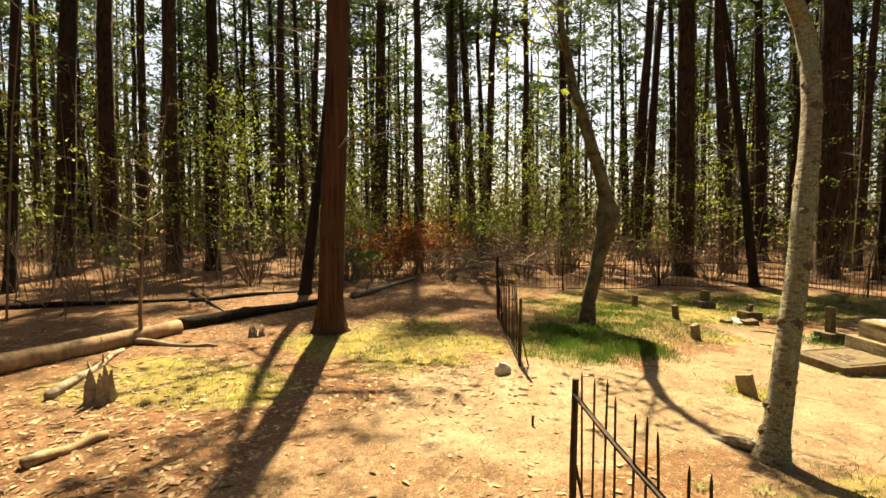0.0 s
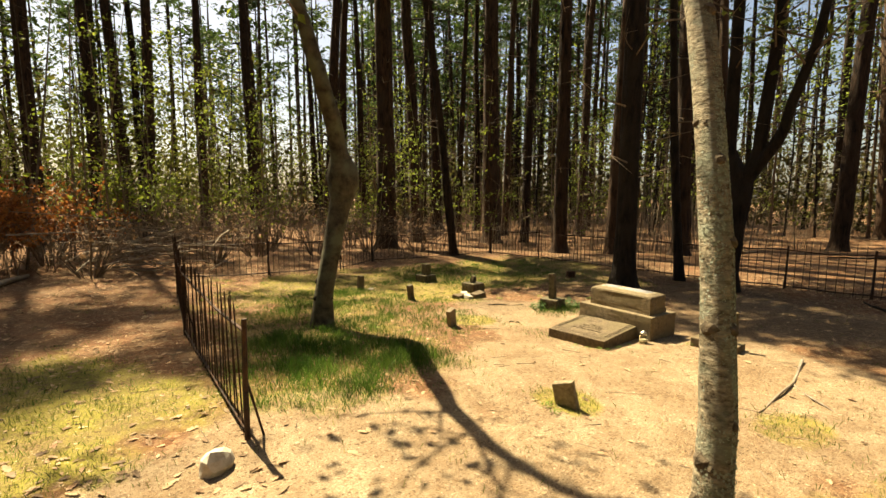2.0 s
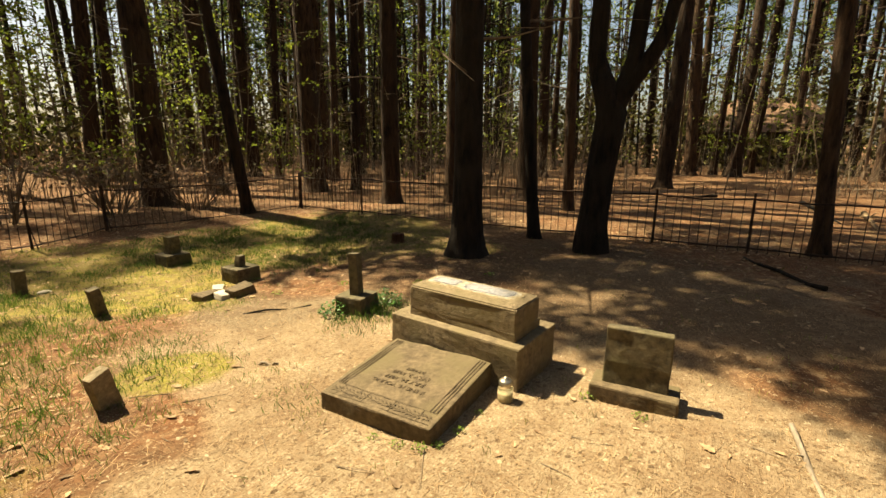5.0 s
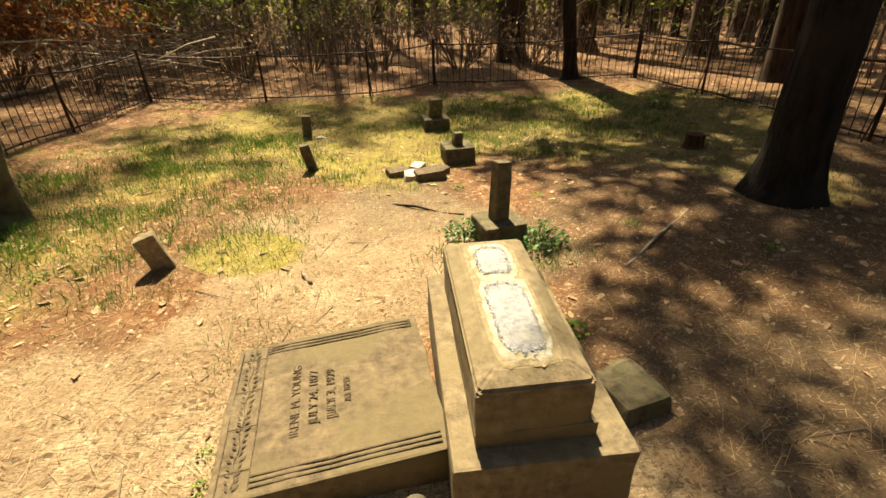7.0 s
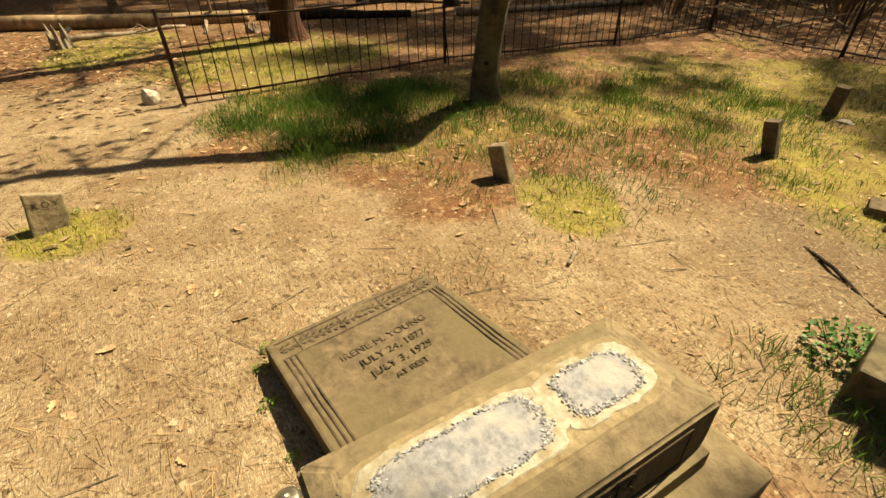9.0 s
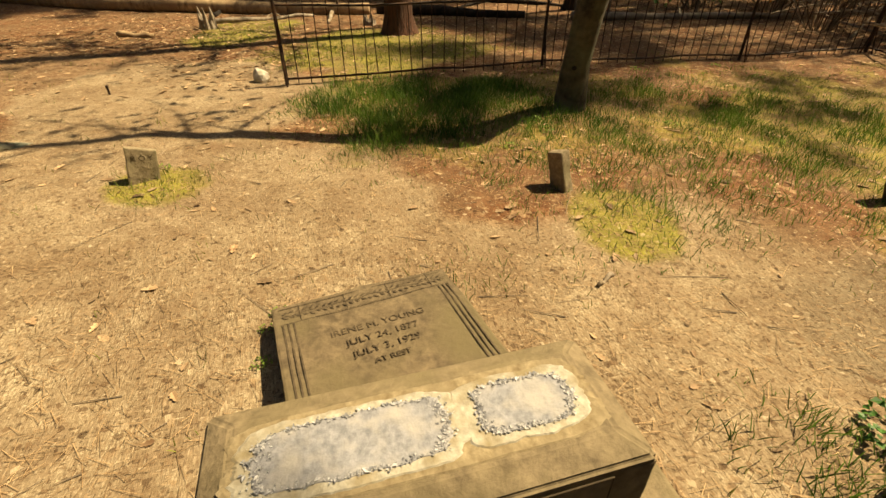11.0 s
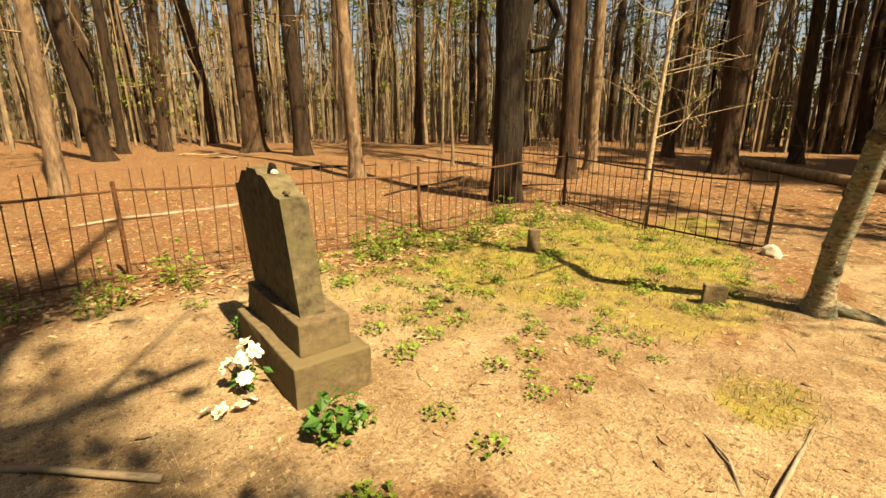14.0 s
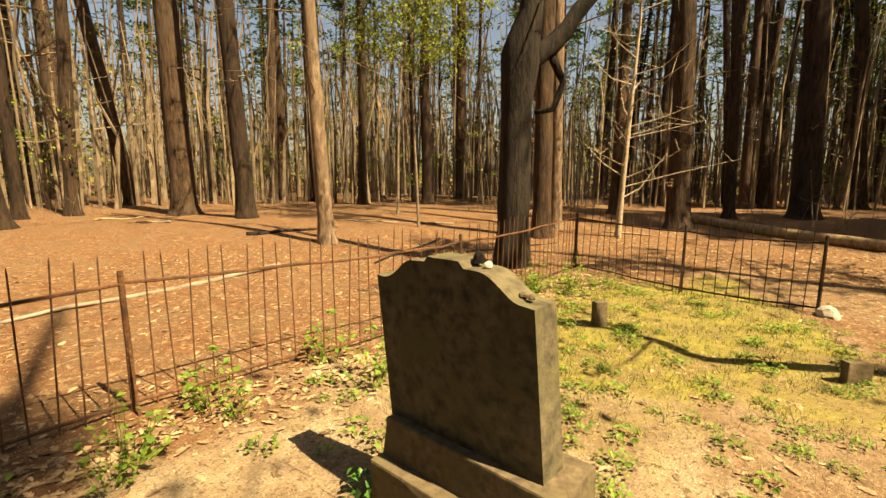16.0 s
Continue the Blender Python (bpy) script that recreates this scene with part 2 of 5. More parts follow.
        if stretch:
            mp.inputs["Scale"].default_value, mp.inputs["Rotation"].default_value = stretch[:3], (0, 0, stretch[3])
        L.new(tc.outputs["Object"], mp.inputs[0])
        L.new(mp.outputs[0], v.inputs["Vector"])
        sp = N.new("ShaderNodeSeparateColor")
        L.new(v.outputs["Color"], sp.inputs[0])
        col = mix(math_node("MULTIPLY", ramp(sp.outputs[0], [(cut, (0, 0, 0)), (cut + 0.02, (1, 1, 1))]), amount), col,
                  ramp(sp.outputs[1], [(0.0, (0.03, 0.016, 0.008)), (0.55, (0.11, 0.06, 0.03)), (0.85, (0.30, 0.20, 0.11)), (1.0, (0.52, 0.43, 0.29))]))
    L.new(col, b.inputs["Base Color"])
    bp = N.new("ShaderNodeBump")
    bp.inputs["Strength"].default_value, bp.inputs["Distance"].default_value = 0.55, 0.02
    hgt = math_node("ADD", math_node("MULTIPLY", streak, 0.5), math_node("MULTIPLY", fine, 0.5))
    L.new(hgt, bp.inputs["Height"])
    L.new(bp.outputs[0], b.inputs["Normal"])
    return m


M_GROUND = ground_material()


# ---- geometry helpers ----
class Geo:
    """Vertices and faces gathered into one mesh."""

    def __init__(self):
        self.v, self.f = [], []

    def add(self, verts, faces):
        o = len(self.v)
        self.v.extend(verts)
        self.f.extend([tuple(i + o for i in f) for f in faces])

    def tube(self, pts, radii, sides=8, rough=0.0, seed=0.0, cap=True):
        pts = [Vector(p) for p in pts]
        o, n = len(self.v), len(pts)
        ref = Vector((1, 0, 0)) if abs((pts[-1] - pts[0]).normalized().x) < 0.9 else Vector((0, 1, 0))
        for i, p in enumerate(pts):
            d = (pts[min(i + 1, n - 1)] - pts[max(i - 1, 0)]).normalized()
            a = d.cross(ref).normalized()
            c = d.cross(a)
            for k in range(sides):
                t = 2 * math.pi * k / sides
                w = a * math.cos(t) + c * math.sin(t)
                r = radii[i]
                if rough:
                    r *= 1 + rough * noise.noise((w.x * 1.7 + seed, w.y * 1.7 + p.z * 0.35, w.z * 1.7 + p.z * 2.2 + seed))
                self.v.append(p + w * r)
        for i in range(n - 1):
            for k in range(sides):
                q = (k + 1) % sides
                self.f.append((o + i * sides + k, o + i * sides + q, o + (i + 1) * sides + q, o + (i + 1) * sides + k))
        if cap:
            self.f.append(tuple(o + k for k in reversed(range(sides))))
            self.f.append(tuple(o + (n - 1) * sides + k for k in range(sides)))

    def blade(self, base, tip, width, bend=0.0):
        base, tip = Vector(base), Vector(tip)
        d = tip - base
        s = d.cross(Vector((random.uniform(-1, 1), random.uniform(-1, 1), 0.3)))
        if s.length < 1e-6:
            s = Vector((1, 0, 0))
        s = s.normalized() * width / 2
        mid = base + d * 0.55 + Vector((0, 0, bend))
        self.add([base - s, base + s, mid + s * 0.8, mid - s * 0.8, tip], [(0, 1, 2, 3), (3, 2, 4)])

    def leaf(self, c, size, normal=None, narrow=0.6):
        n = normal or Vector((random.gauss(0, 1), random.gauss(0, 1), random.gauss(0, 1)))
        n = n.normalized() if n.length > 1e-6 else Vector((0, 0, 1))
        a = n.orthogonal().normalized()
        t = random.uniform(0, 6.283)
        u = a * math.cos(t) + n.cross(a) * math.sin(t)
        w = n.cross(u) * narrow
        c = Vector(c)
        h = size / 2
        self.add([c - u * h, c + w * h - u * h * 0.1 + n * h * 0.25, c + u * h, c - w * h - u * h * 0.1 + n * h * 0.25], [(0, 1, 2), (0, 2, 3)])

    def oak_leaf(self, c, size, normal):
        n = normal.normalized()
        a = n.orthogonal().normalized()
        t = random.uniform(0, 6.283)
        u = a * math.cos(t) + n.cross(a) * math.sin(t)
        w = n.cross(u)
        c = Vector(c)
        k = random.uniform(0.1, 0.5)
        pts = [(-0.5, 0.02), (-0.3, 0.16), (-0.16, 0.11), (-0.02, 0.27), (0.14, 0.17), (0.28, 0.25), (0.5, 0.0)]
        left = [c + (u * x + w * y + n * (y * k + 0.25 * x * x * k)) * size for x, y in pts]
        right = [c + (u * x - w * y + n * (y * k + 0.25 * x * x * k)) * size for x, y in reversed(pts[1:-1])]
        m = len(left)
        self.add(left + right + [c], [(i, i + 1, m + len(right)) for i in range(m + len(right) - 1)] + [(m + len(right) - 1, 0, m + len(right))])

    def mesh(self, name, mat, smooth=False):
        me = bpy.data.meshes.new(name)
        me.from_pydata([tuple(v) for v in self.v], [], self.f)
        me.materials.append(mat)
        if smooth:
            me.polygons.foreach_set("use_smooth", [True] * len(me.polygons))
        me.update()
        return me


def part(name, geo, mat, parent=None, label="", smooth=False):
    """One mesh object from a Geo, a bmesh or a mesh, under a thing or a part."""
    if isinstance(geo, Geo):
        me = geo.mesh(name, mat, smooth)
    elif isinstance(geo, bmesh.types.BMesh):
        me = bpy.data.meshes.new(name)
        geo.to_mesh(me)
        geo.free()
        me.materials.append(mat)
        if smooth:
            me.polygons.foreach_set("use_smooth", [True] * len(me.polygons))
    else:
        me = geo
    ob = new(name, me)
    if parent:
        ob.parent = parent
    if label:
        ob["label"] = label
    return ob


def thing(name, m, label, category, group=""):
    ob = new(name)
    ob.empty_display_size = 0.1
    ob.matrix_basis = m
    return tagged(ob, label, category, group)


def block(lx, ly, lz, z0=0.0, bevel=0.01, taper=1.0, wear=0.004, cx=0.0, cy=0.0, seed=1.0, cuts=3):
    """A worn stone block on z0, its corners bevelled and its faces slightly uneven."""
    bm = bmesh.new()
    bmesh.ops.create_cube(bm, size=1.0)
    for v in bm.verts:
        k = taper if v.co.z > 0 else 1.0
        v.co = Vector((v.co.x * lx * k + cx, v.co.y * ly * k + cy, (v.co.z + 0.5) * lz + z0))
    if bevel:
        bmesh.ops.bevel(bm, geom=list(bm.edges), offset=bevel, segments=2, affect="EDGES", profile=0.6)
    if cuts:
        bmesh.ops.subdivide_edges(bm, edges=[e for e in bm.edges if e.calc_length() > 0.08], cuts=cuts, use_grid_fill=True)
    for v in bm.verts:
        v.co += v.normal * wear * noise.noise(v.co * 9 + Vector((seed, seed, 0))) * 2
    return bm


def text_mesh(body, size, depth=0.004):
    cu = bpy.data.curves.new("inscription", "FONT")
    cu.body, cu.size, cu.extrude = body, size, depth
    cu.align_x, cu.align_y = "CENTER", "CENTER"
    ob = bpy.data.objects.new("inscription", cu)
    scene.collection.objects.link(ob)
    me = bpy.data.meshes.new_from_object(ob.evaluated_get(bpy.context.evaluated_depsgraph_get()))
    bpy.data.objects.remove(ob)
    bpy.data.curves.remove(cu)
    me.materials.clear()
    me.materials.append(M_CUT_SHADE)
    return me


def smooth_step(a, b, x):
    t = min(max((x - a) / (b - a), 0.0), 1.0)
    return t * t * (3 - 2 * t)


# ---- ground ----
HEIGHTS = [(0, 0, 0, 3), (-3, 7, -.03, 3), (.6, 5.4, -.04, 1.5), (2.2, 3.3, .03, 1), (2.1, 8.05, -.05, 1.5), (2.8, 4.7, -.08, 1),
           (3.6, 7.2, -.09, 1.2), (4.2, 9.2, -.18, 1.2), (3.9, 10.7, -.25, 1.5), (5.6, 10.8, -.31, 1.5), (5.7, 9.3, -.3, 1),
           (5.3, 5.9, -.15, 1), (5.7, 7.3, -.24, 1), (2.7, .8, -.03, 1.5), (5.8, 2.2, -.01, 1.2), (6.5, -.5, .05, 1.5),
           (.38, -.66, .15, 1.2), (9, 6.4, -.12, 1.5), (7.8, 7.6, -.12, 1.5), (6.5, 4.5, -.05, 1)]


def ground(x, y):
    u = 0.6 * (x - 4) + 0.8 * (y - 6)
    w = 0.05
    s = w * (-0.04 - 0.43 * smooth_step(6, 16, u) + 0.27 * smooth_step(6, 12, -u))
    for a, b, z, r in HEIGHTS:
        d = (x - a) ** 2 + (y - b) ** 2
        if d < 16 * r * r:
            k = math.exp(-d / (2 * r * r))
            w += k
            s += k * z
    return s / w


def surf(x, y):
    far = smooth_step(10, 30, math.hypot(x - 4, y - 5))
    return ground(x, y) + 0.018 * noise.noise((x * 1.6, y * 1.6, 0)) + 0.010 * noise.noise((x * 5, y * 5, 4)) + far * 0.25 * noise.noise((x * 0.12, y * 0.12, 9))


def blob(x, y, cx, cy, rx, ry):
    d = math.hypot((x - cx) / rx, (y - cy) / ry) + 0.45 * noise.noise((x * 0.9, y * 0.9, 3.3)) + 0.2 * noise.noise((x * 2.9, y * 2.9, 7.3))
    return 1 - smooth_step(0.75, 1.25, d)


def sand_cover(x, y):
    return max(0.95 * blob(x, y, 4.1, 4.7, 2.2, 2.0), 0.9 * blob(x, y, 0.9, 4.5, 2.0, 1.4), 0.75 * blob(x, y, 4.9, 7.4, 1.1, 1.3), 0.75 * blob(x, y, 6.0, 1.6, 2.2, 1.6),
               0.5 * blob(x, y, 7.4, 4.8, 2.0, 2.0), 0.55 * blob(x, y, 3.0, 2.0, 2.5, 1.6), 0.45 * blob(x, y, -0.4, 3.0, 1.5, 2.2), 0.2 * blob(x, y, 6.0, -3.2, 3.5, 2.0))


def moss_cover(x, y):
    return max(0.5 * blob(x, y, 2.0, 7.6, 1.5, 2.0), 0.62 * blob(x, y, 4.0, 11.0, 3.0, 2.6), 0.8 * blob(x, y, 2.0, 1.1, 2.0, 1.6), 0.85 * blob(x, y, -1.0, 6.8, 1.6, 1.6),
               0.6 * blob(x, y, 8.0, 10.5, 2.0, 2.5), 0.42 * blob(x, y, 4.1, 1.1, 1.4, 1.2), 0.6 * blob(x, y, 3.0, 2.6, 0.9, 0.7), 0.9 * blob(x, y, 2.95, 4.78, 0.30, 0.30), 0.7 * blob(x, y, 3.85, 3.55, 0.34, 0.25),
               0.9 * blob(x, y, 4.0, 7.4, 0.35, 0.3), 0.7 * blob(x, y, -3.2, 4.9, 1.6, 0.9))


# where dark soil and painted soft shade lie, mostly under the east trees
def mould_shade_cover(x, y):
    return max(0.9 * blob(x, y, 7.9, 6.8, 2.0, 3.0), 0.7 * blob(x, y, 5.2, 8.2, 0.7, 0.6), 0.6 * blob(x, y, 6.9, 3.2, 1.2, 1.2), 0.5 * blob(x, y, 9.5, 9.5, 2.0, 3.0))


def build_ground():
    def axis(lo, hi, step):
        core = np.arange(lo, hi + 1e-6, step)
        out = np.cumsum(step * 1.16 ** np.arange(1, 42))
        return np.concatenate([lo - out[::-1], core, hi + out])
    xs, ys = axis(-4.0, 11.0, 0.1), axis(-2.5, 14.5, 0.1)
    verts, sand, moss, mould_shade = [], [], [], []
    for y in ys:
        for x in xs:
            near = -9 < x < 14 and -8 < y < 19
            verts.append((x, y, surf(x, y)))
            sand.append(sand_cover(x, y) if near else 0.0)
            moss.append(moss_cover(x, y) if near else 0.0)
            mould_shade.append(mould_shade_cover(x, y) if near else 0.0)
    nx = len(xs)
    faces = [(j * nx + i, j * nx + i + 1, (j + 1) * nx + i + 1, (j + 1) * nx + i) for j in range(len(ys) - 1) for i in range(nx - 1)]
    me = bpy.data.meshes.new("ground")
    me.from_pydata(verts, [], faces)
    for name, vals in (("sand", sand), ("moss", moss), ("mould_shade", mould_shade)):
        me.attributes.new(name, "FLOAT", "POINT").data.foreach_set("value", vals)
    me.materials.append(M_GROUND)
    me.polygons.foreach_set("use_smooth", [True] * len(me.polygons))
    tagged(new("ground", me), "sandy woodland ground with pine straw, moss and leaf litter", "ground", kind="structure")


build_ground()



# ---- iron fence ----
def fence(corners, label, rail_h=0.74, tall=0.92, step=0.118, mat=M_IRON, lean=0.0, posts=True, sag=0.03):
    """Rows of thin pickets between two rails, posts with a raking stay at the corners."""
    x0, y0 = corners[0]
    root = thing("iron_fence", pose(x0, y0, surf(x0, y0)), label, "fence", "iron fence round the graves")
    base = Vector((x0, y0, surf(x0, y0)))
    rnd = random.Random(int(x0 * 91 + y0 * 37 + 5))
    picket = Geo()
    picket.tube([(0, 0, -0.03), (0, 0, tall * 0.5), (0.004, 0.002, tall - 0.03), (0.004, 0.002, tall)], [0.0055, 0.0055, 0.005, 0.0015], 5)
    picket_me = picket.mesh("picket", mat)
    for (ax, ay), (bx, by) in zip(corners, corners[1:]):
        length = math.hypot(bx - ax, by - ay)
        n = max(int(length / step), 1)
        yaw = math.atan2(by - ay, bx - ax)
        for h, name in ((rail_h, "top_rail"), (0.06, "bottom_rail")):
            g = Geo()
            pts = []
            m = max(int(length / 0.3), 2)
            for i in range(m + 1):
                t = i / m
                x, y = ax + (bx - ax) * t, ay + (by - ay) * t
                pts.append(Vector((x, y, surf(x, y) + h - sag * math.sin(math.pi * t) * (1 if h > 0.3 else 0.4) + rnd.uniform(-0.006, 0.006))) - base)
            g.tube(pts, [0.012] * len(pts), 6)
            part(name, g, mat, root)
        for i in range(1, n):
            t = (i + rnd.uniform(-0.08, 0.08)) / n
            x, y = ax + (bx - ax) * t, ay + (by - ay) * t
            ob = part("picket", picket_me, mat, root)
            bent = rnd.gauss(0, 1.1) if rnd.random() < 0.94 else rnd.gauss(0, 6)
            ob.matrix_basis = pose(x - x0, y - y0, surf(x, y) - base.z, rnd.gauss(lean, 1.0), bent, math.degrees(yaw)) @ Matrix.Diagonal((1, 1, rnd.uniform(0.97, 1.03), 1))
    if posts:
        for i, (x, y) in enumerate(corners):
            g = Geo()
            z = surf(x, y) - base.z
            p = Vector((x - x0, y - y0, z))
            g.tube([p + Vector((0, 0, -0.1)), p + Vector((0.0, 0, 0.4)), p + Vector((0.008, 0, rail_h + 0.08))], [0.020, 0.019, 0.017], 8)
            part("post", g, mat, root)
            q = corners[i + 1] if i + 1 < len(corners) else corners[i - 1]
            d = Vector((q[0] - x, q[1] - y, 0)).normalized()
            side = Vector((-d.y, d.x, 0)) * (1 if i + 1 < len(corners) else -1)
            g = Geo()
            g.tube([p + Vector((0, 0, rail_h * 0.6)), p + side * -0.11 + Vector((0, 0, -0.03))], [0.009, 0.009], 6)
            part("stay", g, mat, root)
    return root


fence([(0.70, 5.58), (0.66, 8.5), (0.85, 11.2), (1.02, 13.1)], "black iron picket fence beside the grassy gateway")
fence([(1.02, 13.12), (2.85, 13.25), (4.64, 13.42), (5.85, 14.1)], "black iron picket fence before the northern woods")
fence([(5.87, 14.1), (9.55, 13.4)], "leaning iron picket fence under dark pines")
fence([(9.58, 13.38), (9.72, 11.52), (9.82, 8.8), (10.35, 5.83), (10.42, 4.6), (10.5, 2.0), (10.5, -0.3)], "thin iron fence before the shaded pine floor")
fence([(10.48, -0.33), (8.9, -0.4), (6.48, -0.5), (3.42, -0.47), (0.36, -0.68)], "rust-brown iron fence beyond the tall headstone", mat=M_RUST, tall=0.98, rail_h=0.8)
fence([(0.36, -0.66), (0.70, 1.0), (0.58, 2.4)], "iron picket fence ending at the open gateway", mat=M_IRON, tall=0.98, rail_h=0.8)

stub = thing("gate_stub", pose(0.60, 3.9, surf(0.6, 3.9)), "short rusted iron pin standing in the sandy path", "iron pin")
g = Geo()
g.tube([(0, 0, -0.05), (0, 0, 0.06), (0.004, 0, 0.085)], [0.011, 0.011, 0.014], 8)
part("pin", g, M_IRON, stub)


# ---- graves ----
def ledger():
    root = thing("grave_slab", pose(4.767, 5.925, -0.155, 0, -2.6, 7.0), "tan stone grave slab with carved border and lettering, lying on the sand", "grave slab")
    part("slab", block(0.78, 0.745, 0.165, 0.0, 0.010, seed=2.0, cuts=5), M_STONE, root)
    top = 0.168
    for k, inset in enumerate((0.035, 0.055, 0.075)):
        for s in (-1, 1):
            g = Geo()
            y = s * (0.3725 - inset)
            g.add([(-0.26, y - 0.003, top), (0.36, y - 0.003, top), (0.36, y + 0.003, top), (-0.26, y + 0.003, top),
                   (-0.26, y - 0.003, top + 0.002), (0.36, y - 0.003, top + 0.002), (0.36, y + 0.003, top + 0.002), (-0.26, y + 0.003, top + 0.002)],
                  [(4, 5, 6, 7), (0, 1, 5, 4), (1, 2, 6, 5), (2, 3, 7, 6), (3, 0, 4, 7)])
            part("border_line", g, M_CUT_SHADE, root)
    g = Geo()
    for x in (-0.365, -0.265):
        g.add([(x, -0.345, top), (x + 0.004, -0.345, top), (x + 0.004, 0.345, top + 0.002), (x, 0.345, top + 0.002)], [(0, 1, 2, 3)])
    rnd = random.Random(4)
    for i in range(26):
        y = -0.325 + i * 0.026
        for side in (-1, 1):
            x = -0.315 + side * rnd.uniform(0.012, 0.022)
            a = side * rnd.uniform(0.4, 1.0)
            L, w = rnd.uniform(0.011, 0.017), rnd.uniform(0.004, 0.007)
            dx, dy = L * math.sin(a), L * math.cos(a)
            nx, ny = -dy / L * w, dx / L * w
            g.add([(x - dx, y - dy, top + 0.0006), (x + nx, y + ny, top + 0.0014), (x + dx, y + dy, top + 0.0006), (x - nx, y - ny, top + 0.0014)], [(0, 1, 2, 3)])
        x0, x1 = -0.315 + 0.006 * math.sin(i * 1.3), -0.315 + 0.006 * math.sin((i + 1) * 1.3)
        g.add([(x0 - 0.0015, y, top + 0.001), (x0 + 0.0015, y, top + 0.001), (x1 + 0.0015, y + 0.026, top + 0.001), (x1 - 0.0015, y + 0.026, top + 0.001)], [(0, 1, 2, 3)])
    for y in (-0.27, -0.09, 0.09, 0.27):
        g.add([(-0.363, y, top), (-0.265, y, top), (-0.265, y + 0.003, top + 0.002), (-0.363, y + 0.003, top + 0.002)], [(0, 1, 2, 3)])
    part("leaf_carving", g, M_CUT_SHADE, root)
    for body, x, size in (("IRENE M. YOUNG", -0.13, 0.047), ("JULY 24, 1877", -0.065, 0.047), ("JULY 3, 1929", 0.0, 0.047), ("AT REST", 0.062, 0.036)):
        ob = part("inscription", text_mesh(body, size, 0.0012), M_CUT_SHADE, root)
        ob.matrix_basis = pose(x, 0.0, top, 0, 0, 90)


def sister_block():
    root = thing("family_stone", pose(5.43, 5.905, -0.16), "stepped tan stone block with cement patches on its top", "gravestone")
    bm = block(0.535, 1.05, 0.33, 0.0, 0.012, seed=5.0, cuts=4, cx=0.005, cy=0.025)
    part("base", bm, M_STONE_B, root)
    part("neck", block(0.36, 0.86, 0.06, 0.325, 0.004, seed=6.0, cx=-0.01), M_STONE_B, root)
    bm = block(0.335, 0.855, 0.149, 0.38, 0.006, seed=7.0, cx=-0.02, cuts=4)
    part("cap", bm, M_STONE_B, root)
    bm = bmesh.new()
    for z, k in ((0.529, 0.0), (0.546, 0.0), (0.572, 0.06)):
        for sx, sy in ((-1, -1), (1, -1), (1, 1), (-1, 1)):
            bm.verts.new((-0.02 + sx * (0.1675 - k), sy * (0.4275 - k), z))
    bm.verts.ensure_lookup_table()
    v = bm.verts
    bm.faces.new([v[i] for i in (8, 9, 10, 11)])
    for i in range(8):
        j = i // 4 * 4 + (i + 1) % 4
        bm.faces.new([v[k] for k in (i, j, j + 4, i + 4)])
    bm.faces.new([v[i] for i in (3, 2, 1, 0)])
    bmesh.ops.bevel(bm, geom=[e for e in bm.edges if max(e.verts[0].co.z, e.verts[1].co.z) > 0.54], offset=0.008, segments=3, affect="EDGES")
    part("weathered_top", bm, M_STONE_B, root)

    def patch(cy, lx, ly, z, mat, name, seed, ragged=0.16, square=5):
        g = Geo()
        ring = []
        for i in range(144):
            t = 2 * math.pi * i / 144
            c, s = math.cos(t), math.sin(t)
            q = (abs(c) ** square + abs(s) ** square) ** (-1 / square)
            k = q * (1 + ragged * 0.5 * noise.noise((c * 2.2 + seed, s * 2.2, seed)) + ragged * 0.3 * noise.noise((c * 7 + seed, s * 7, seed)) + ragged * 0.18 * noise.noise((c * 26 + seed, s * 26, seed)))
            ring.append((-0.02 + c * k * lx / 2, cy + s * k * ly / 2))
        g.add([(-0.02, cy, z + 0.0012)] + [(x, y, z + 0.0006) for x, y in ring] + [((x + 0.02) * 1.03 - 0.02, cy + (y - cy) * 1.03, z - 0.002) for x, y in ring],
              [(0, i + 1, (i + 1) % 144 + 1) for i in range(144)] + [(i + 1, i + 145, (i + 1) % 144 + 145, (i + 1) % 144 + 1) for i in range(144)])
        part(name, g, mat, root)
        if mat is M_GREYP:
            g = Geo()
            rnd = random.Random(int(seed * 10))
            for _ in range(620):
                x, y = rnd.choice(ring)
                k = rnd.gauss(0.97, 0.05)
                g.leaf(Vector(((x + 0.02) * k - 0.02, cy + (y - cy) * k, z + 0.0022)), abs(rnd.gauss(0, 0.005)) + 0.002, Vector((rnd.gauss(0, .12), rnd.gauss(0, .12), 1)), 0.55)
            part("crust", g, M_CRUST, root, "flaking blue-grey crust")["kind"] = "stuff"
    patch(0.0, 0.20, 0.72, 0.5725, M_OCHRE, "ochre_stain", 1.0, 0.10, 8)
    patch(0.21, 0.16, 0.27, 0.5755, M_WHITE, "mortar_patch", 2.0)
    patch(-0.135, 0.17, 0.43, 0.5755, M_WHITE, "mortar_patch", 3.0)
    patch(0.215, 0.12, 0.20, 0.5775, M_GREYP, "cement_patch", 2.4)
    patch(-0.135, 0.135, 0.36, 0.5775, M_GREYP, "cement_patch", 3.5)
    ob = part("inscription", text_mesh("SISTER", 0.125, 0.002), M_CUT_SHADE, root)
    ob.matrix_basis = pose(0.1525, 0.0, 0.466, 90, 0, 90)
    g = Geo()
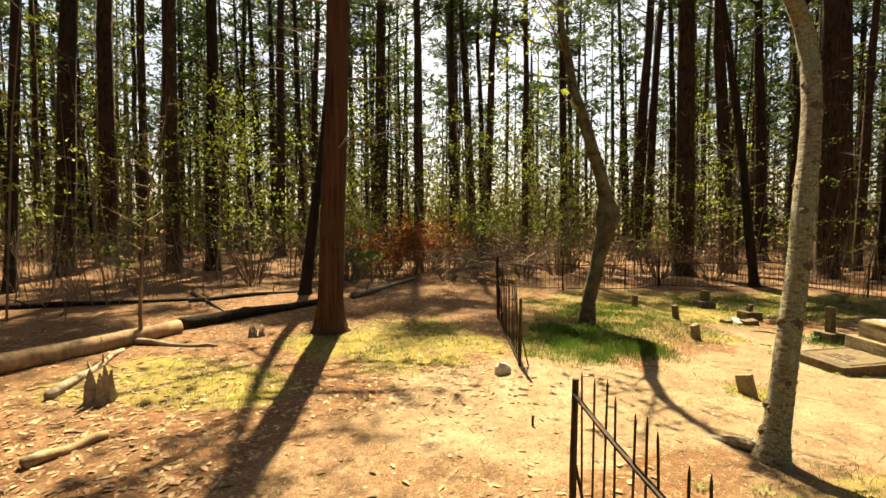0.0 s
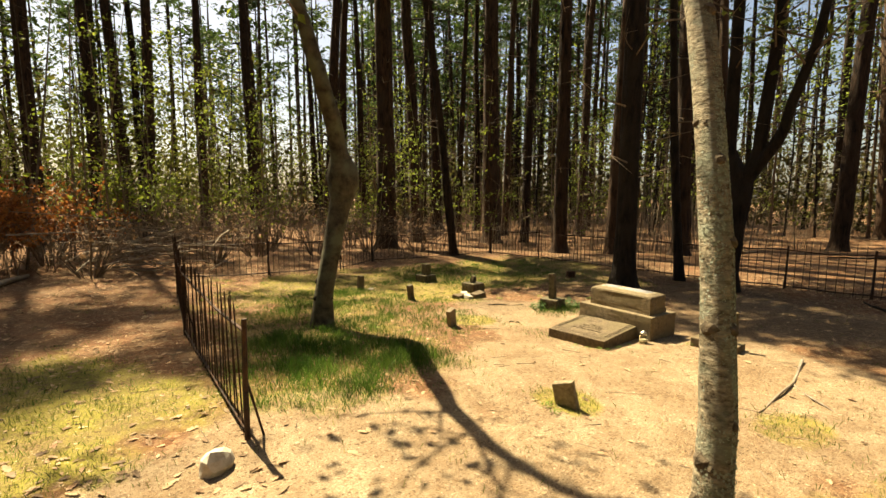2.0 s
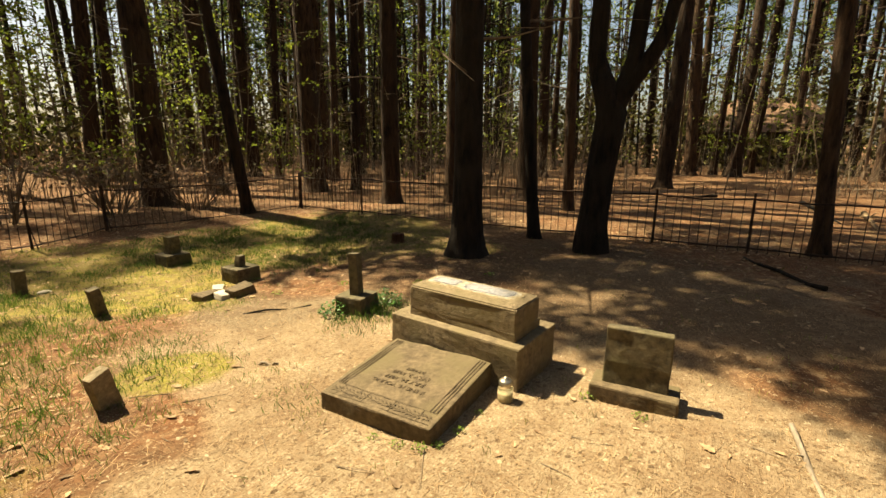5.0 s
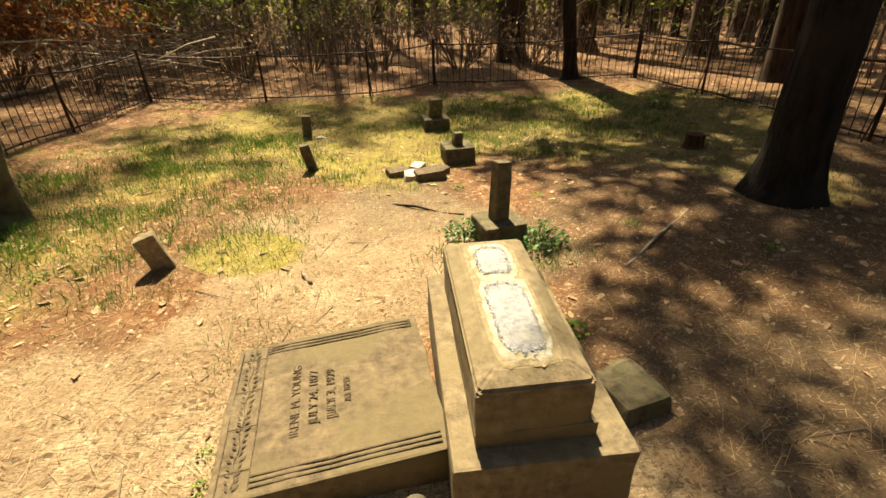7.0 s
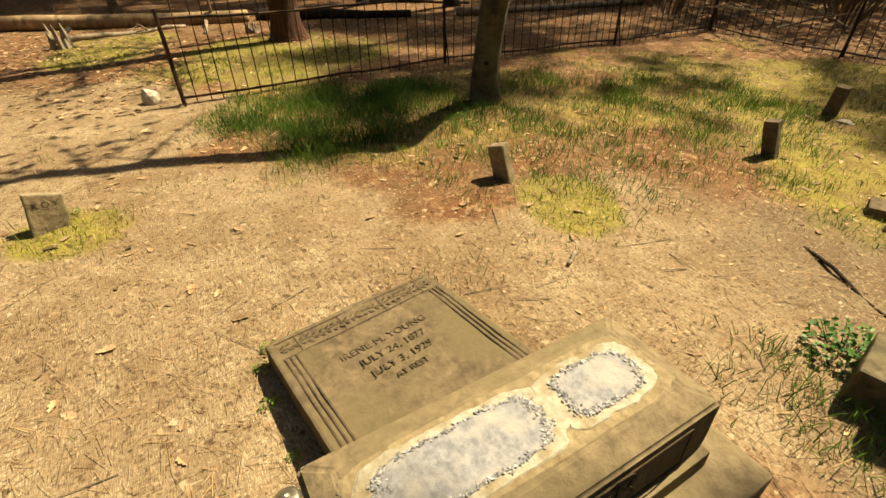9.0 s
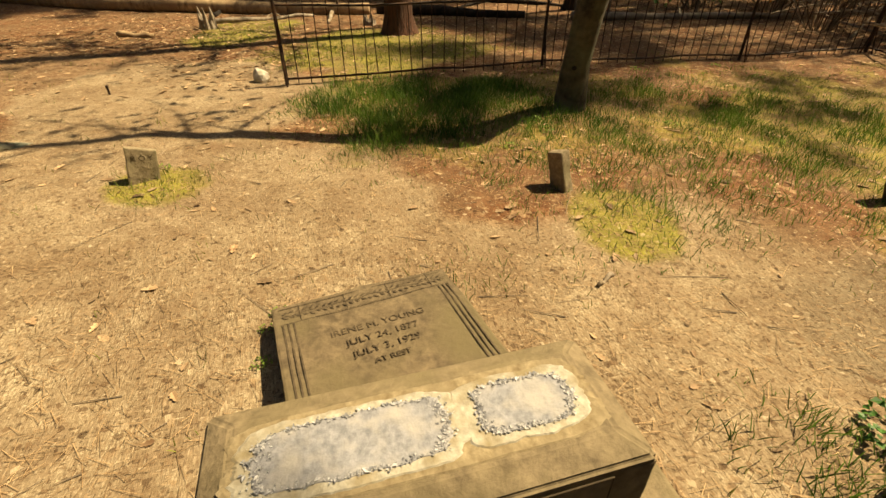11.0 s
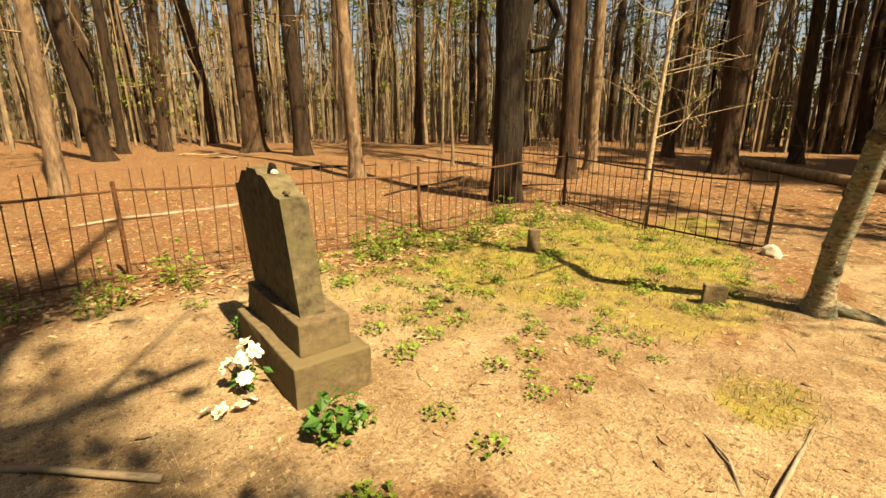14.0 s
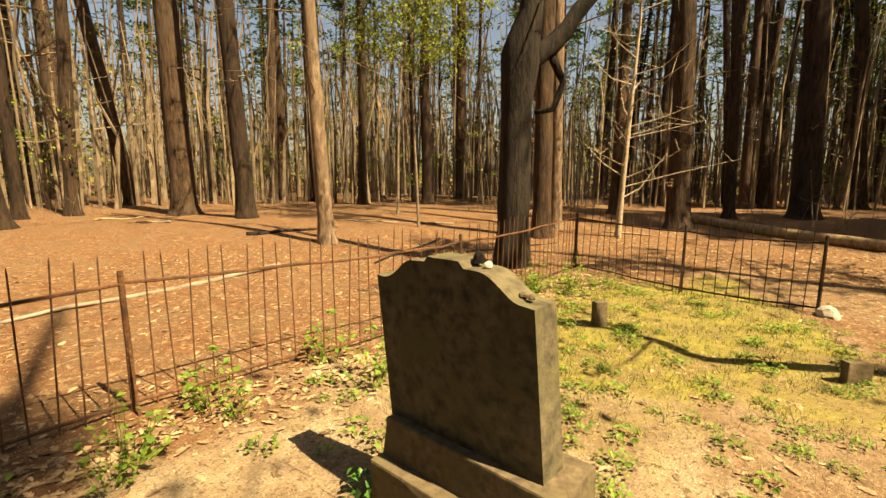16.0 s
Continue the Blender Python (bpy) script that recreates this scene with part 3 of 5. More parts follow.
    for a, b in (((-0.33, 0.40), (0.33, 0.40)), ((0.33, 0.40), (0.33, 0.525)), ((0.33, 0.525), (-0.33, 0.525)), ((-0.33, 0.525), (-0.33, 0.40))):
        g.tube([(0.1525, a[0], a[1]), (0.1525, b[0], b[1])], [0.0016, 0.0016], 4)
    part("panel_line", g, M_CUT_SHADE, root)


def headstone_low():
    root = thing("small_headstone", pose(5.47, 4.80, surf(5.47, 4.8) - 0.03, 0, 3, 8), "short plain stone tablet leaning on a flat footing", "gravestone")
    part("footing", block(0.24, 0.48, 0.12, 0.0, 0.012, seed=8.0), M_STONE, root)
    part("tablet", block(0.085, 0.36, 0.345, 0.115, 0.008, seed=9.0, cuts=4), M_STONE_D, root)


def broken_column(x, y, bw, bh, sw, sh, label, tilt=(0, 0), yaw=0.0, cap=0.0):
    root = thing("broken_gravestone", pose(x, y, surf(x, y) - 0.03, 0, 0, yaw), label, "gravestone", "broken stones on pedestals")
    part("pedestal", block(bw, bw, bh + 0.03, 0.0, 0.012, 0.97, seed=x), M_STONE_D, root)
    ob = part("shaft", block(sw, sw * 0.85, sh, 0.0, 0.010, 0.94, 0.006, seed=y), M_STONE_D, root)
    ob.matrix_basis = pose(0, 0, bh + 0.024, tilt[0], tilt[1], 8)


def marker(x, y, w, d, h, yaw, lean, label, text="", mat=None, tip=0.0):
    root = thing("footstone", pose(x, y, surf(x, y) - 0.04, lean[0], lean[1], yaw), label, "footstone", "small grave markers")
    bm = block(w, d, h + 0.04, 0.0, 0.008, 0.97, 0.005, seed=x * 3 + y)
    for v in bm.verts:
        if v.co.z > h:
            v.co.z += tip * v.co.x / w
    part("stone", bm, mat or M_STONE, root)
    if text:
        ob = part("inscription", text_mesh(text, 0.046, 0.002), M_CUT_SHADE, root)
        ob.matrix_basis = pose(d * 0 + 0.0, -d / 2 - 0.0005, h * 0.92, 90, 0, 0)
    return root


def tall_monument():
    root = thing("tall_headstone", pose(5.77, 1.64, surf(5.77, 1.64) - 0.04, 0, 0, 1.0), "tall mossy brown headstone with curved shoulders on two stone steps", "headstone")
    part("base", block(0.44, 0.98, 0.275, 0.0, 0.010, seed=11.0, cuts=4, cy=0.04), M_STONE, root)
    part("plinth", block(0.30, 0.88, 0.185, 0.27, 0.010, 0.97, seed=12.0, cuts=4), M_STONE, root)
    bm = bmesh.new()
    half, z0 = 0.39, 0.44
    prof = []
    for i in range(41):
        y = -half + 2 * half * i / 40
        a = abs(y)
        if a < 0.085:
            h = 0.775
        else:
            h = 0.655 + 0.095 * (0.5 + 0.5 * math.cos(math.pi * smooth_step(0.12, 0.39, a)))
        prof.append((y, z0 + h + 0.006 * noise.noise((y * 14, 2, 1))))
    ring = [(-half, z0)] + prof + [(half, z0)]
    n = len(ring)
    front = [bm.verts.new((0.095, y - 0.05, z)) for y, z in ring]
    back = [bm.verts.new((-0.05, y - 0.05, z)) for y, z in ring]
    bm.faces.new(front)
    bm.faces.new(list(reversed(back)))
    for i in range(n):
        j = (i + 1) % n
        bm.faces.new([front[i], back[i], back[j], front[j]])
    bmesh.ops.bevel(bm, geom=[e for e in bm.edges if len(e.link_faces) == 2 and e.calc_face_angle(0) > 0.9], offset=0.006, segments=2, affect="EDGES")
    bmesh.ops.recalc_face_normals(bm, faces=list(bm.faces))
    for v in bm.verts:
        k = v.co.z - z0
        v.co.x += 0.07 * k
        v.co.y -= 0.058 * k
    part("tablet", bm, M_STONE_D, root)
    return root


ledger()
sister_block()
headstone_low()
tall_monument()
broken_column(5.72, 7.42, 0.30, 0.16, 0.115, 0.40, "leaning square column stump on a stone pedestal in the grass", (-4, 5), 12)
broken_column(5.70, 9.42, 0.32, 0.17, 0.10, 0.14, "short broken stump on a square pedestal beside rubble", (2, 3), 6)
broken_column(5.60, 10.95, 0.34, 0.15, 0.16, 0.24, "square stump on a dark stone pedestal", (0, 2), 4)
marker(2.86, 4.70, 0.175, 0.06, 0.20, 108, (-6, 9), "small leaning footstone lettered in a ring of moss", "R O Y", mat=M_STONE_P, tip=-0.03)
marker(3.60, 7.24, 0.125, 0.07, 0.24, 20, (4, -14), "small tilted footstone at the edge of the grass", mat=M_STONE_P)
marker(4.21, 9.26, 0.10, 0.08, 0.28, 10, (3, -11), "narrow leaning footstone on mossy ground", mat=M_STONE_D)
marker(3.92, 10.72, 0.11, 0.09, 0.26, 10, (0, 4), "narrow upright footstone beside a flat chip")
marker(2.70, 0.79, 0.13, 0.09, 0.25, 146, (-5, 2), "upright footstone in yellow-green moss")
marker(2.74, 2.77, 0.17, 0.09, 0.16, 128, (-6, 3), "low footstone near the pale-barked tree")


# ---- trees ----
def trunk_geo(diam, height, lean, seed, flare=1.55, sides=12, wobble=0.25, top=0.28):
    g = Geo()
    rnd = random.Random(seed)
    pts, rad = [], []
    a, b = rnd.uniform(0, 50), rnd.uniform(0, 50)
    hs = [-0.25, 0.0, 0.12, 0.3, 0.6, 1.2, 2.2, 3.5, 5.0, 7.0, 9.5, 12.5, 16.0, 20.0, 25.0]
    hs = [h for h in hs if h < height] + [height]
    for h in hs:
        k = min(h / 6.0, 1.0) * wobble * max(h, 0) / height * 2
        pts.append((lean[0] * max(h, 0) + k * noise.noise((h * 0.16, a, 0)), lean[1] * max(h, 0) + k * noise.noise((h * 0.16, b, 5)), h))
        r = diam / 2 * (1 - (1 - top) * max(h, 0) / height)
        r *= 1 + (flare - 1) * math.exp(-max(h, 0) / 0.18)
        rad.append(r)
    g.tube(pts, rad, sides, 0.16, seed * 1.3)
    return g, pts


def at_height(pts, h):
    for p, q in zip(pts, pts[1:]):
        if p[2] <= h <= q[2]:
            t = (h - p[2]) / (q[2] - p[2])
            return Vector(p).lerp(Vector(q), t)
    return Vector(pts[-1])


def limbs(pts, rnd, lo, hi, count, length, thick, up=0.2, twigs=3, stub=False):
    """Side branches with twigs; gives also their tips."""
    g, tips = Geo(), []
    for i in range(count):
        h = lo + (hi - lo) * (i + rnd.random()) / count
        p = at_height(pts, h)
        a = rnd.uniform(0, 6.283)
        L = length * rnd.uniform(0.5, 1.15) * (1.0 if stub else (1.15 - 0.75 * (h - lo) / max(hi - lo, 0.1)))
        d = Vector((math.cos(a), math.sin(a), up + rnd.uniform(-0.15, 0.25)))
        q1 = p + d * L * 0.5 + Vector((0, 0, rnd.uniform(-0.08, 0.05) * L))
        q2 = p + d * L + Vector((0, 0, rnd.uniform(-0.15, 0.2) * L))
        g.tube([p, q1, q2], [thick, thick * 0.6, thick * 0.2], 4, cap=False)
        tips.append(q2)
        tips.append(q1.lerp(q2, 0.5))
        for _ in range(twigs):
            t = rnd.uniform(0.3, 1.0)
            s = p.lerp(q1, t * 2) if t < 0.5 else q1.lerp(q2, t * 2 - 1)
            e = s + Vector((rnd.gauss(0, 1), rnd.gauss(0, 1), rnd.gauss(0.25, 0.6))) * L * 0.22
            g.tube([s, e], [thick * 0.35, thick * 0.1], 3, cap=False)
            tips.append(e)
    return g, tips


def tufts(tips, rnd, per, size, spread, narrow=0.3):
    g = Geo()
    for c in tips:
        for _ in range(per):
            p = c + Vector((rnd.gauss(0, spread), rnd.gauss(0, spread), rnd.gauss(0, spread * 0.6)))
            g.leaf(p, size * rnd.uniform(0.6, 1.4), None, narrow)
    return g


def needles(tips, rnd, per):
    """Flat sprays of long needles, each fanning out and up from the tip of a twig."""
    g = Geo()
    for c in tips:
        for _ in range(per):
            d = Vector((rnd.gauss(0, 1), rnd.gauss(0, 1), rnd.gauss(0.35, 0.5))).normalized()
            p = c + Vector((rnd.gauss(0, .22), rnd.gauss(0, .22), rnd.gauss(0, .10)))
            w = d.cross(Vector((rnd.gauss(0, 1), rnd.gauss(0, 1), rnd.gauss(0, 1)))).normalized() * rnd.uniform(0.03, 0.07)
            L = rnd.uniform(0.28, 0.55)
            g.add([p, p + d * L * 0.5 + w, p + d * L, p + d * L * 0.5 - w], [(0, 1, 2, 3)])
    return g


PLACED = []


def tree(name, x, y, diam, lean, label, category, height=22, bark=None, seed=1, crown="pine", group="", dead=14, from_h=11.0, foliage=1.0, reach=2.6, boughs=16):
    PLACED.append((x, y))
    rnd = random.Random(seed * 7 + 3)
    root = thing(name, pose(x, y, surf(x, y) - 0.03), label, category, group)
    g, pts = trunk_geo(diam, height, lean, seed)
    part("trunk", g, bark or M_BARK, root, smooth=True)
    if dead:
        g, tips = limbs(pts, rnd, 2.2, from_h, dead, 1.1 if crown == "pine" else 1.8, 0.012 + diam * 0.02, 0.05, 3, True)
        part("dead_branchwork", g, M_TWIG, root)["kind"] = "stuff"
    if crown:
        g, tips = limbs(pts, rnd, from_h, height - 0.3, boughs, reach, 0.045, 0.25, 4)
        part("limbwork", g, bark or M_BARK, root)["kind"] = "stuff"
        if crown == "pine":
            part("crown", needles(tips, rnd, max(int(9 * foliage), 2)), M_NEEDLE, root)
        elif crown == "leaf":
            part("crown", tufts(tips, rnd, max(int(6 * foliage), 1), 0.16, 0.35, 0.7), M_LEAF, root)
    return root


def lean_left(x, y, view, k):
    d = Vector((x - view[0], y - view[1])).normalized()
    return (-d.y * k, d.x * k)


PINES_N = [(-11.4, 11.3, .26, -.06), (-13.2, 15.0, .62, -.05), (-14.6, 18.7, .7, -.03), (-14.2, 20.4, .4, -.02), (-10.3, 16.3, .55, -.01), (-9.3, 17.1, .48, -.02), (-9.5, 24.2, .5, -.02),
           (-5.0, 28.3, .8, -.02), (-2.5, 27.6, .62, 0), (-.5, 25.6, .36, 0), (1.5, 30.0, .55, -.04), (4.4, 32.7, .52, 0), (6.56, 29.9, .55, .02), (10.2, 28.4, .66, -.05)]
PINES_E = [(8.2, 17.6, .72, 0.01), (8.5, 13.85, .25, .115), (11.6, 12.4, .46, .005), (12.4, 11.1, .32, -.02), (13.9, 9.75, .5, .02),
           (22.3, 8.2, .58, -.03), (30.0, 8.6, .6, .04), (10.75, 3.8, .21, .06), (11.6, 30.0, .6, -.04), (15.5, 17.9, .38, -.03), (17.75, 21.7, .4, -.03),
           (20.4, 18.7, .45, -.02), (12.6, 8.1, .23, .03), (14.1, 18.6, .8, .02), (18.5, 23.2, .7, .03), (16.6, 26.6, .65, .03), (18.5, 12.1, .55, 0), (11.4, 20.6, .6, .04)]
PINES_S = [(6.15, -12.3, .5, .12), (1.6, -19.4, .55, .14), (1.5, -14.0, .78, .03), (.75, -11.2, .54, .04), (-5.9, -14.1, .42, -.01), (-2.9, -3.2, .46, .02), (-7.0, -1.26, .62, .04),
           (-8.9, -13.8, .34, .03), (4.2, -15.6, .4, -.04), (-19.0, -2.4, .38, .1), (-18.8, -.9, .52, .1), (-10.5, -.7, .36, .05), (-12.2, 1.1, .8, .04),
           (-10.8, 4.6, .33, .08)]
PINES_W = [(-20.0, 2.3, .6, .09), (-13.1, 6.95, .8, .05), (-21.1, 9.8, .75, .1), (-20.1, 12.4, .5, .1), (-9.3, -4.05, .38, 0), (5.5, -15.1, .32, 0), (2.5, -28.0, .85, 0), (-3.2, -17.0, .4, -.03),
           (-8.0, -12.1, .5, .02), (-11.85, -13.4, .6, .01), (-17.3, -1.5, .45, .02)]
seed = 0
for rows, view in ((PINES_N, (0, 0)), (PINES_E, (1.1, 3.6)), (PINES_S, (6.9, 3.8)), (PINES_W, (6.7, 4.6))):
    for x, y, d, k in rows:
        seed += 1
        tree("pine_tree", x, y, d, lean_left(x, y, view, k), "tall dark-barked pine with bare lower trunk" if d > 0.35 else "slender dark pine trunk in the woods", "pine tree",
             height=(24.5 if rows is PINES_N else 22) + 8 * min(d, 0.8), seed=seed, group="pines of the wood", dead=12,
             foliage=1.0 if y < 0 else 5.0 if x < -4 and y > 9 or 6 < x < 9.2 and 12 < y < 19 else 1.3 if x > 9 else 3.0, reach=2.8 if y < 0 else 3.0 if 8 < x < 8.4 else 2.1 if 8.4 < x < 9 and y < 14 else 3.6, boughs=26 if 6 < x < 9.2 and 12 < y < 19 else 16,
             from_h=9.0 if 6 < x < 12 and 8 < y < 22 else 13.0)

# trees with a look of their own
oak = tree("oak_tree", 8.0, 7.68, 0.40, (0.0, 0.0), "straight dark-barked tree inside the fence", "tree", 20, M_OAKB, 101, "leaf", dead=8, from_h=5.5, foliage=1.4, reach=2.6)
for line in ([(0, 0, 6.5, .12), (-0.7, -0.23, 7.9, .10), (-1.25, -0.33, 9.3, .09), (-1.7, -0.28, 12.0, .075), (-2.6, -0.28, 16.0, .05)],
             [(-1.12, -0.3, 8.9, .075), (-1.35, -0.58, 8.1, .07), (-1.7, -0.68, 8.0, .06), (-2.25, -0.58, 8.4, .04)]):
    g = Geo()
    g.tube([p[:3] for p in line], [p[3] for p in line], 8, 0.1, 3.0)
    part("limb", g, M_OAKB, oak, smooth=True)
# two more leafy limbs above the view, added only to shade the ground south-west
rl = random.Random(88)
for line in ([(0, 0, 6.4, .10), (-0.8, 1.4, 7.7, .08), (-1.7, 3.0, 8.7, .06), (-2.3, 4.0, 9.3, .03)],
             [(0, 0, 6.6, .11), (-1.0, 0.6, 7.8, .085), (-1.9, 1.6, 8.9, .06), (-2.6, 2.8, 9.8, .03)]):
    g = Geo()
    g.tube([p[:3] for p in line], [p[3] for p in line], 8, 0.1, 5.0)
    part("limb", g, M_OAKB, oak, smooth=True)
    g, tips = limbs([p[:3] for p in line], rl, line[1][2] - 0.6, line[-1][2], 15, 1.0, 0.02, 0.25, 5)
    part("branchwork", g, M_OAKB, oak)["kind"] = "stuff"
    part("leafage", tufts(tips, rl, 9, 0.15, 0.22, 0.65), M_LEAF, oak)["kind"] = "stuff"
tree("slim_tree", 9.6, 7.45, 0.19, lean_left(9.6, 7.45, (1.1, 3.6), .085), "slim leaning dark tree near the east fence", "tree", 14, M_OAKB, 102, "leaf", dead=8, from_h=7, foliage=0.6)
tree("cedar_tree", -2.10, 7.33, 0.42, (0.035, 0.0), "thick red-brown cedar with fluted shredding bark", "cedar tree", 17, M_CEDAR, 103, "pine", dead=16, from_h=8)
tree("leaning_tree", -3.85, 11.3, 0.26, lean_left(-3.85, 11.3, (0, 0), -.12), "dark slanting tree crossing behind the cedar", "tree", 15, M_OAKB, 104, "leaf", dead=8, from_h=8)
tree("pale_tree", 7.05, -6.3, 0.27, (-0.004, 0.0), "tan-barked tree with knots beyond the rusty fence", "tree", 15, M_PALEBARK, 105, "leaf", dead=10, from_h=8, foliage=0.5)
tree("pale_tree", 1.55, -5.75, 0.33, lean_left(1.55, -5.75, (7, 3.5), .062), "pale peeling trunk standing in the clearing", "tree", 14, M_PALEBARK, 106, "leaf", dead=8, from_h=8, foliage=0.5)
tree("pale_tree", -4.75, -3.85, 0.34, lean_left(-4.75, -3.85, (7, 3.5), .03), "tan-barked straight tree among dark pines", "tree", 18, M_PALEBARK, 107, "leaf", dead=8, from_h=9, foliage=0.5)
tree("pale_tree", -7.8, 5.0, 0.17, lean_left(-7.8, 5.0, (6.6, 5.4), .08), "thin pale trunk behind the fallen log", "tree", 11, M_PALEBARK, 108, "leaf", dead=6, from_h=6, foliage=0.5)


def path_tree(name, x, y, paths, label, bark, category="tree", knots=0, lichen=0, seed=1, sides=14, leaf=0):
    """A tree whose stem and forks follow drawn lines; each line: points (dx, dy, h, radius)."""
    PLACED.append((x, y))
    rnd = random.Random(seed)
    root = thing(name, pose(x, y, surf(x, y) - 0.03), label, category)
    fine = []
    for i, line in enumerate(paths):
        pts, rad = [], []
        for (a, b) in zip(line, line[1:]):
            n = max(int((b[2] - a[2]) / 0.25), 1) + 1
            for k in range(n):
                t = k / n
                s = t * t * (3 - 2 * t) * 0.5 + t * 0.5
                pts.append((a[0] + (b[0] - a[0]) * s, a[1] + (b[1] - a[1]) * s, a[2] + (b[2] - a[2]) * t))
                rad.append(a[3] + (b[3] - a[3]) * t)
        pts.append(line[-1][:3])
        rad.append(line[-1][3])
        g = Geo()
        g.tube(pts, rad, sides if i == 0 else 9, 0.12, seed + i)
        part("trunk" if i == 0 else "limb", g, bark, root, smooth=True)
        fine.append((pts, rad))
    pts, rad = fine[0]
    if knots:
        g = Geo()
        for _ in range(knots):
            k = rnd.randrange(2, len(pts) - 2)
            a = rnd.uniform(0, 6.283)
            d = Vector((math.cos(a), math.sin(a), 0))
            p = Vector(pts[k]) + d * rad[k] * 0.9
            w = rnd.uniform(0.012, 0.04)
            g.tube([p - d * 0.02, p + d * 0.008 + Vector((0, 0, -0.006)), p + d * 0.02 + Vector((0, 0, -0.012))], [w * 1.6, w, w * 0.35], 7)
        part("knotwork", g, M_KNOT if lichen else M_OAKB, root, "dark branch scars")["kind"] = "stuff"
    if lichen:
        g = Geo()
        for _ in range(lichen):
            k = rnd.randrange(1, len(pts) - 1)
            a = rnd.gauss(-2.0, 0.75)
            d = Vector((math.cos(a), math.sin(a), 0))
            h = rnd.uniform(pts[k - 1][2], pts[k + 1][2]) if 0 < k < len(pts) - 1 else pts[k][2]
            p = at_height(pts, h) + d * rad[k] * 1.0
            g.leaf(p, rnd.uniform(0.005, 0.02), d + Vector((rnd.gauss(0, .18), rnd.gauss(0, .18), rnd.gauss(0, .18))), 0.9)
        part("lichen", g, M_LICHEN, root, "grey-green lichen crust")
    tips = []
    for i, (pts, rad) in enumerate(fine):
        if pts[-1][2] > 4:
            g, t = limbs(pts, rnd, 3.6, pts[-1][2] - 0.1, 14, 1.3, 0.02, 0.4, 4)
            part("branchwork", g, M_TWIG, root)["kind"] = "stuff"
            tips += t
    if leaf:
        part("crown", tufts(tips, rnd, leaf, 0.12, 0.25, 0.6), M_LEAF, root)
    return root


# pale knobbly tree by the path, its grass-side neighbour, the fork, the knotted oak
path_tree("holly_tree", 2.20, 3.345, [[(0, 0, -0.2, 0.153), (0, 0, 0, 0.135), (0.03, 0.0, 0.22, 0.088), (0.085, 0.022, 0.6, 0.079), (0.176, 0.095, 1.0, 0.076), (0.258, 0.163, 1.4, 0.074), (0.34, 0.25, 1.8, 0.072), (0.43, 0.34, 2.2, 0.069), (0.52, 0.45, 2.6, 0.067), (0.58, 0.57, 3.0, 0.066), (0.55, 0.62, 3.3, 0.064), (0.36, 0.6, 3.7, 0.056), (0.25, 0.68, 4.4, 0.048), (0.45, 0.8, 6, 0.037), (0.55, 0.8, 9, 0.016)],
                                      [(0, 0, 0.12, 0.057), (-0.16, 0.28, 0.03, 0.041), (-0.3, 0.5, -0.03, 0.023)]],
          "pale lichened tree with dark knots beside the path", M_HOLLY, knots=80, lichen=15000, seed=201, leaf=3)
path_tree("bent_tree", 2.15, 8.06, [[(0, 0, -0.2, .18), (0, 0, 0.0, .15), (0.02, 0.0, 0.4, .122), (0.10, 0.0, 0.8, .118), (0.2, 0.02, 1.2, .118), (0.31, 0.07, 1.6, .14), (0.36, 0.1, 1.85, .21), (0.35, 0.1, 2.02, .195), (0.31, 0.08, 2.2, .12), (0.2, 0.0, 2.6, .10), (0.03, -0.1, 3.0, .095), (-0.12, -0.1, 3.5, .085), (-0.3, -0.06, 4.1, .07), (-0.5, 0.0, 5.2, .055), (-0.5, 0.1, 8.0, .03)]],
          "crooked grey tree standing in tall grass", M_GREYB, knots=10, seed=202, leaf=2)
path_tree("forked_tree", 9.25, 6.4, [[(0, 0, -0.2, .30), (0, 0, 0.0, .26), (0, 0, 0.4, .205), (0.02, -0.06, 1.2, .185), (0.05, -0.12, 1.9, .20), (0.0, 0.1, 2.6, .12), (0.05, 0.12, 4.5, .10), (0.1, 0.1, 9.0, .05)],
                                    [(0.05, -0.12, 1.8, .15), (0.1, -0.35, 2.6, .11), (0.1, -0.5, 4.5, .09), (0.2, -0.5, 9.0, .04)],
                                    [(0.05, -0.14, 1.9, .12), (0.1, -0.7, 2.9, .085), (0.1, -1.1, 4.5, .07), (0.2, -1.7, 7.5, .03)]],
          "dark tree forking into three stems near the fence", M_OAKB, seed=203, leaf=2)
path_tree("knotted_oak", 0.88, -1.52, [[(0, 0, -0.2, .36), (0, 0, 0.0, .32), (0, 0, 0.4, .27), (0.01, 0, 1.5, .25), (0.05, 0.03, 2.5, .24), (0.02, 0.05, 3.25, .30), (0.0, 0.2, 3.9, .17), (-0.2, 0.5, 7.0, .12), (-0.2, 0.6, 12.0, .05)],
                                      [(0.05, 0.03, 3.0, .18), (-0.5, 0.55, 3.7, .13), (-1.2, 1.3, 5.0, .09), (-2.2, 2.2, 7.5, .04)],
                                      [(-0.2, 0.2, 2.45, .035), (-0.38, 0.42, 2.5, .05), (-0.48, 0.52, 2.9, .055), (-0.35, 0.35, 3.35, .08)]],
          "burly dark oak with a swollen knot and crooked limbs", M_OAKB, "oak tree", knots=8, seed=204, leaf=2)


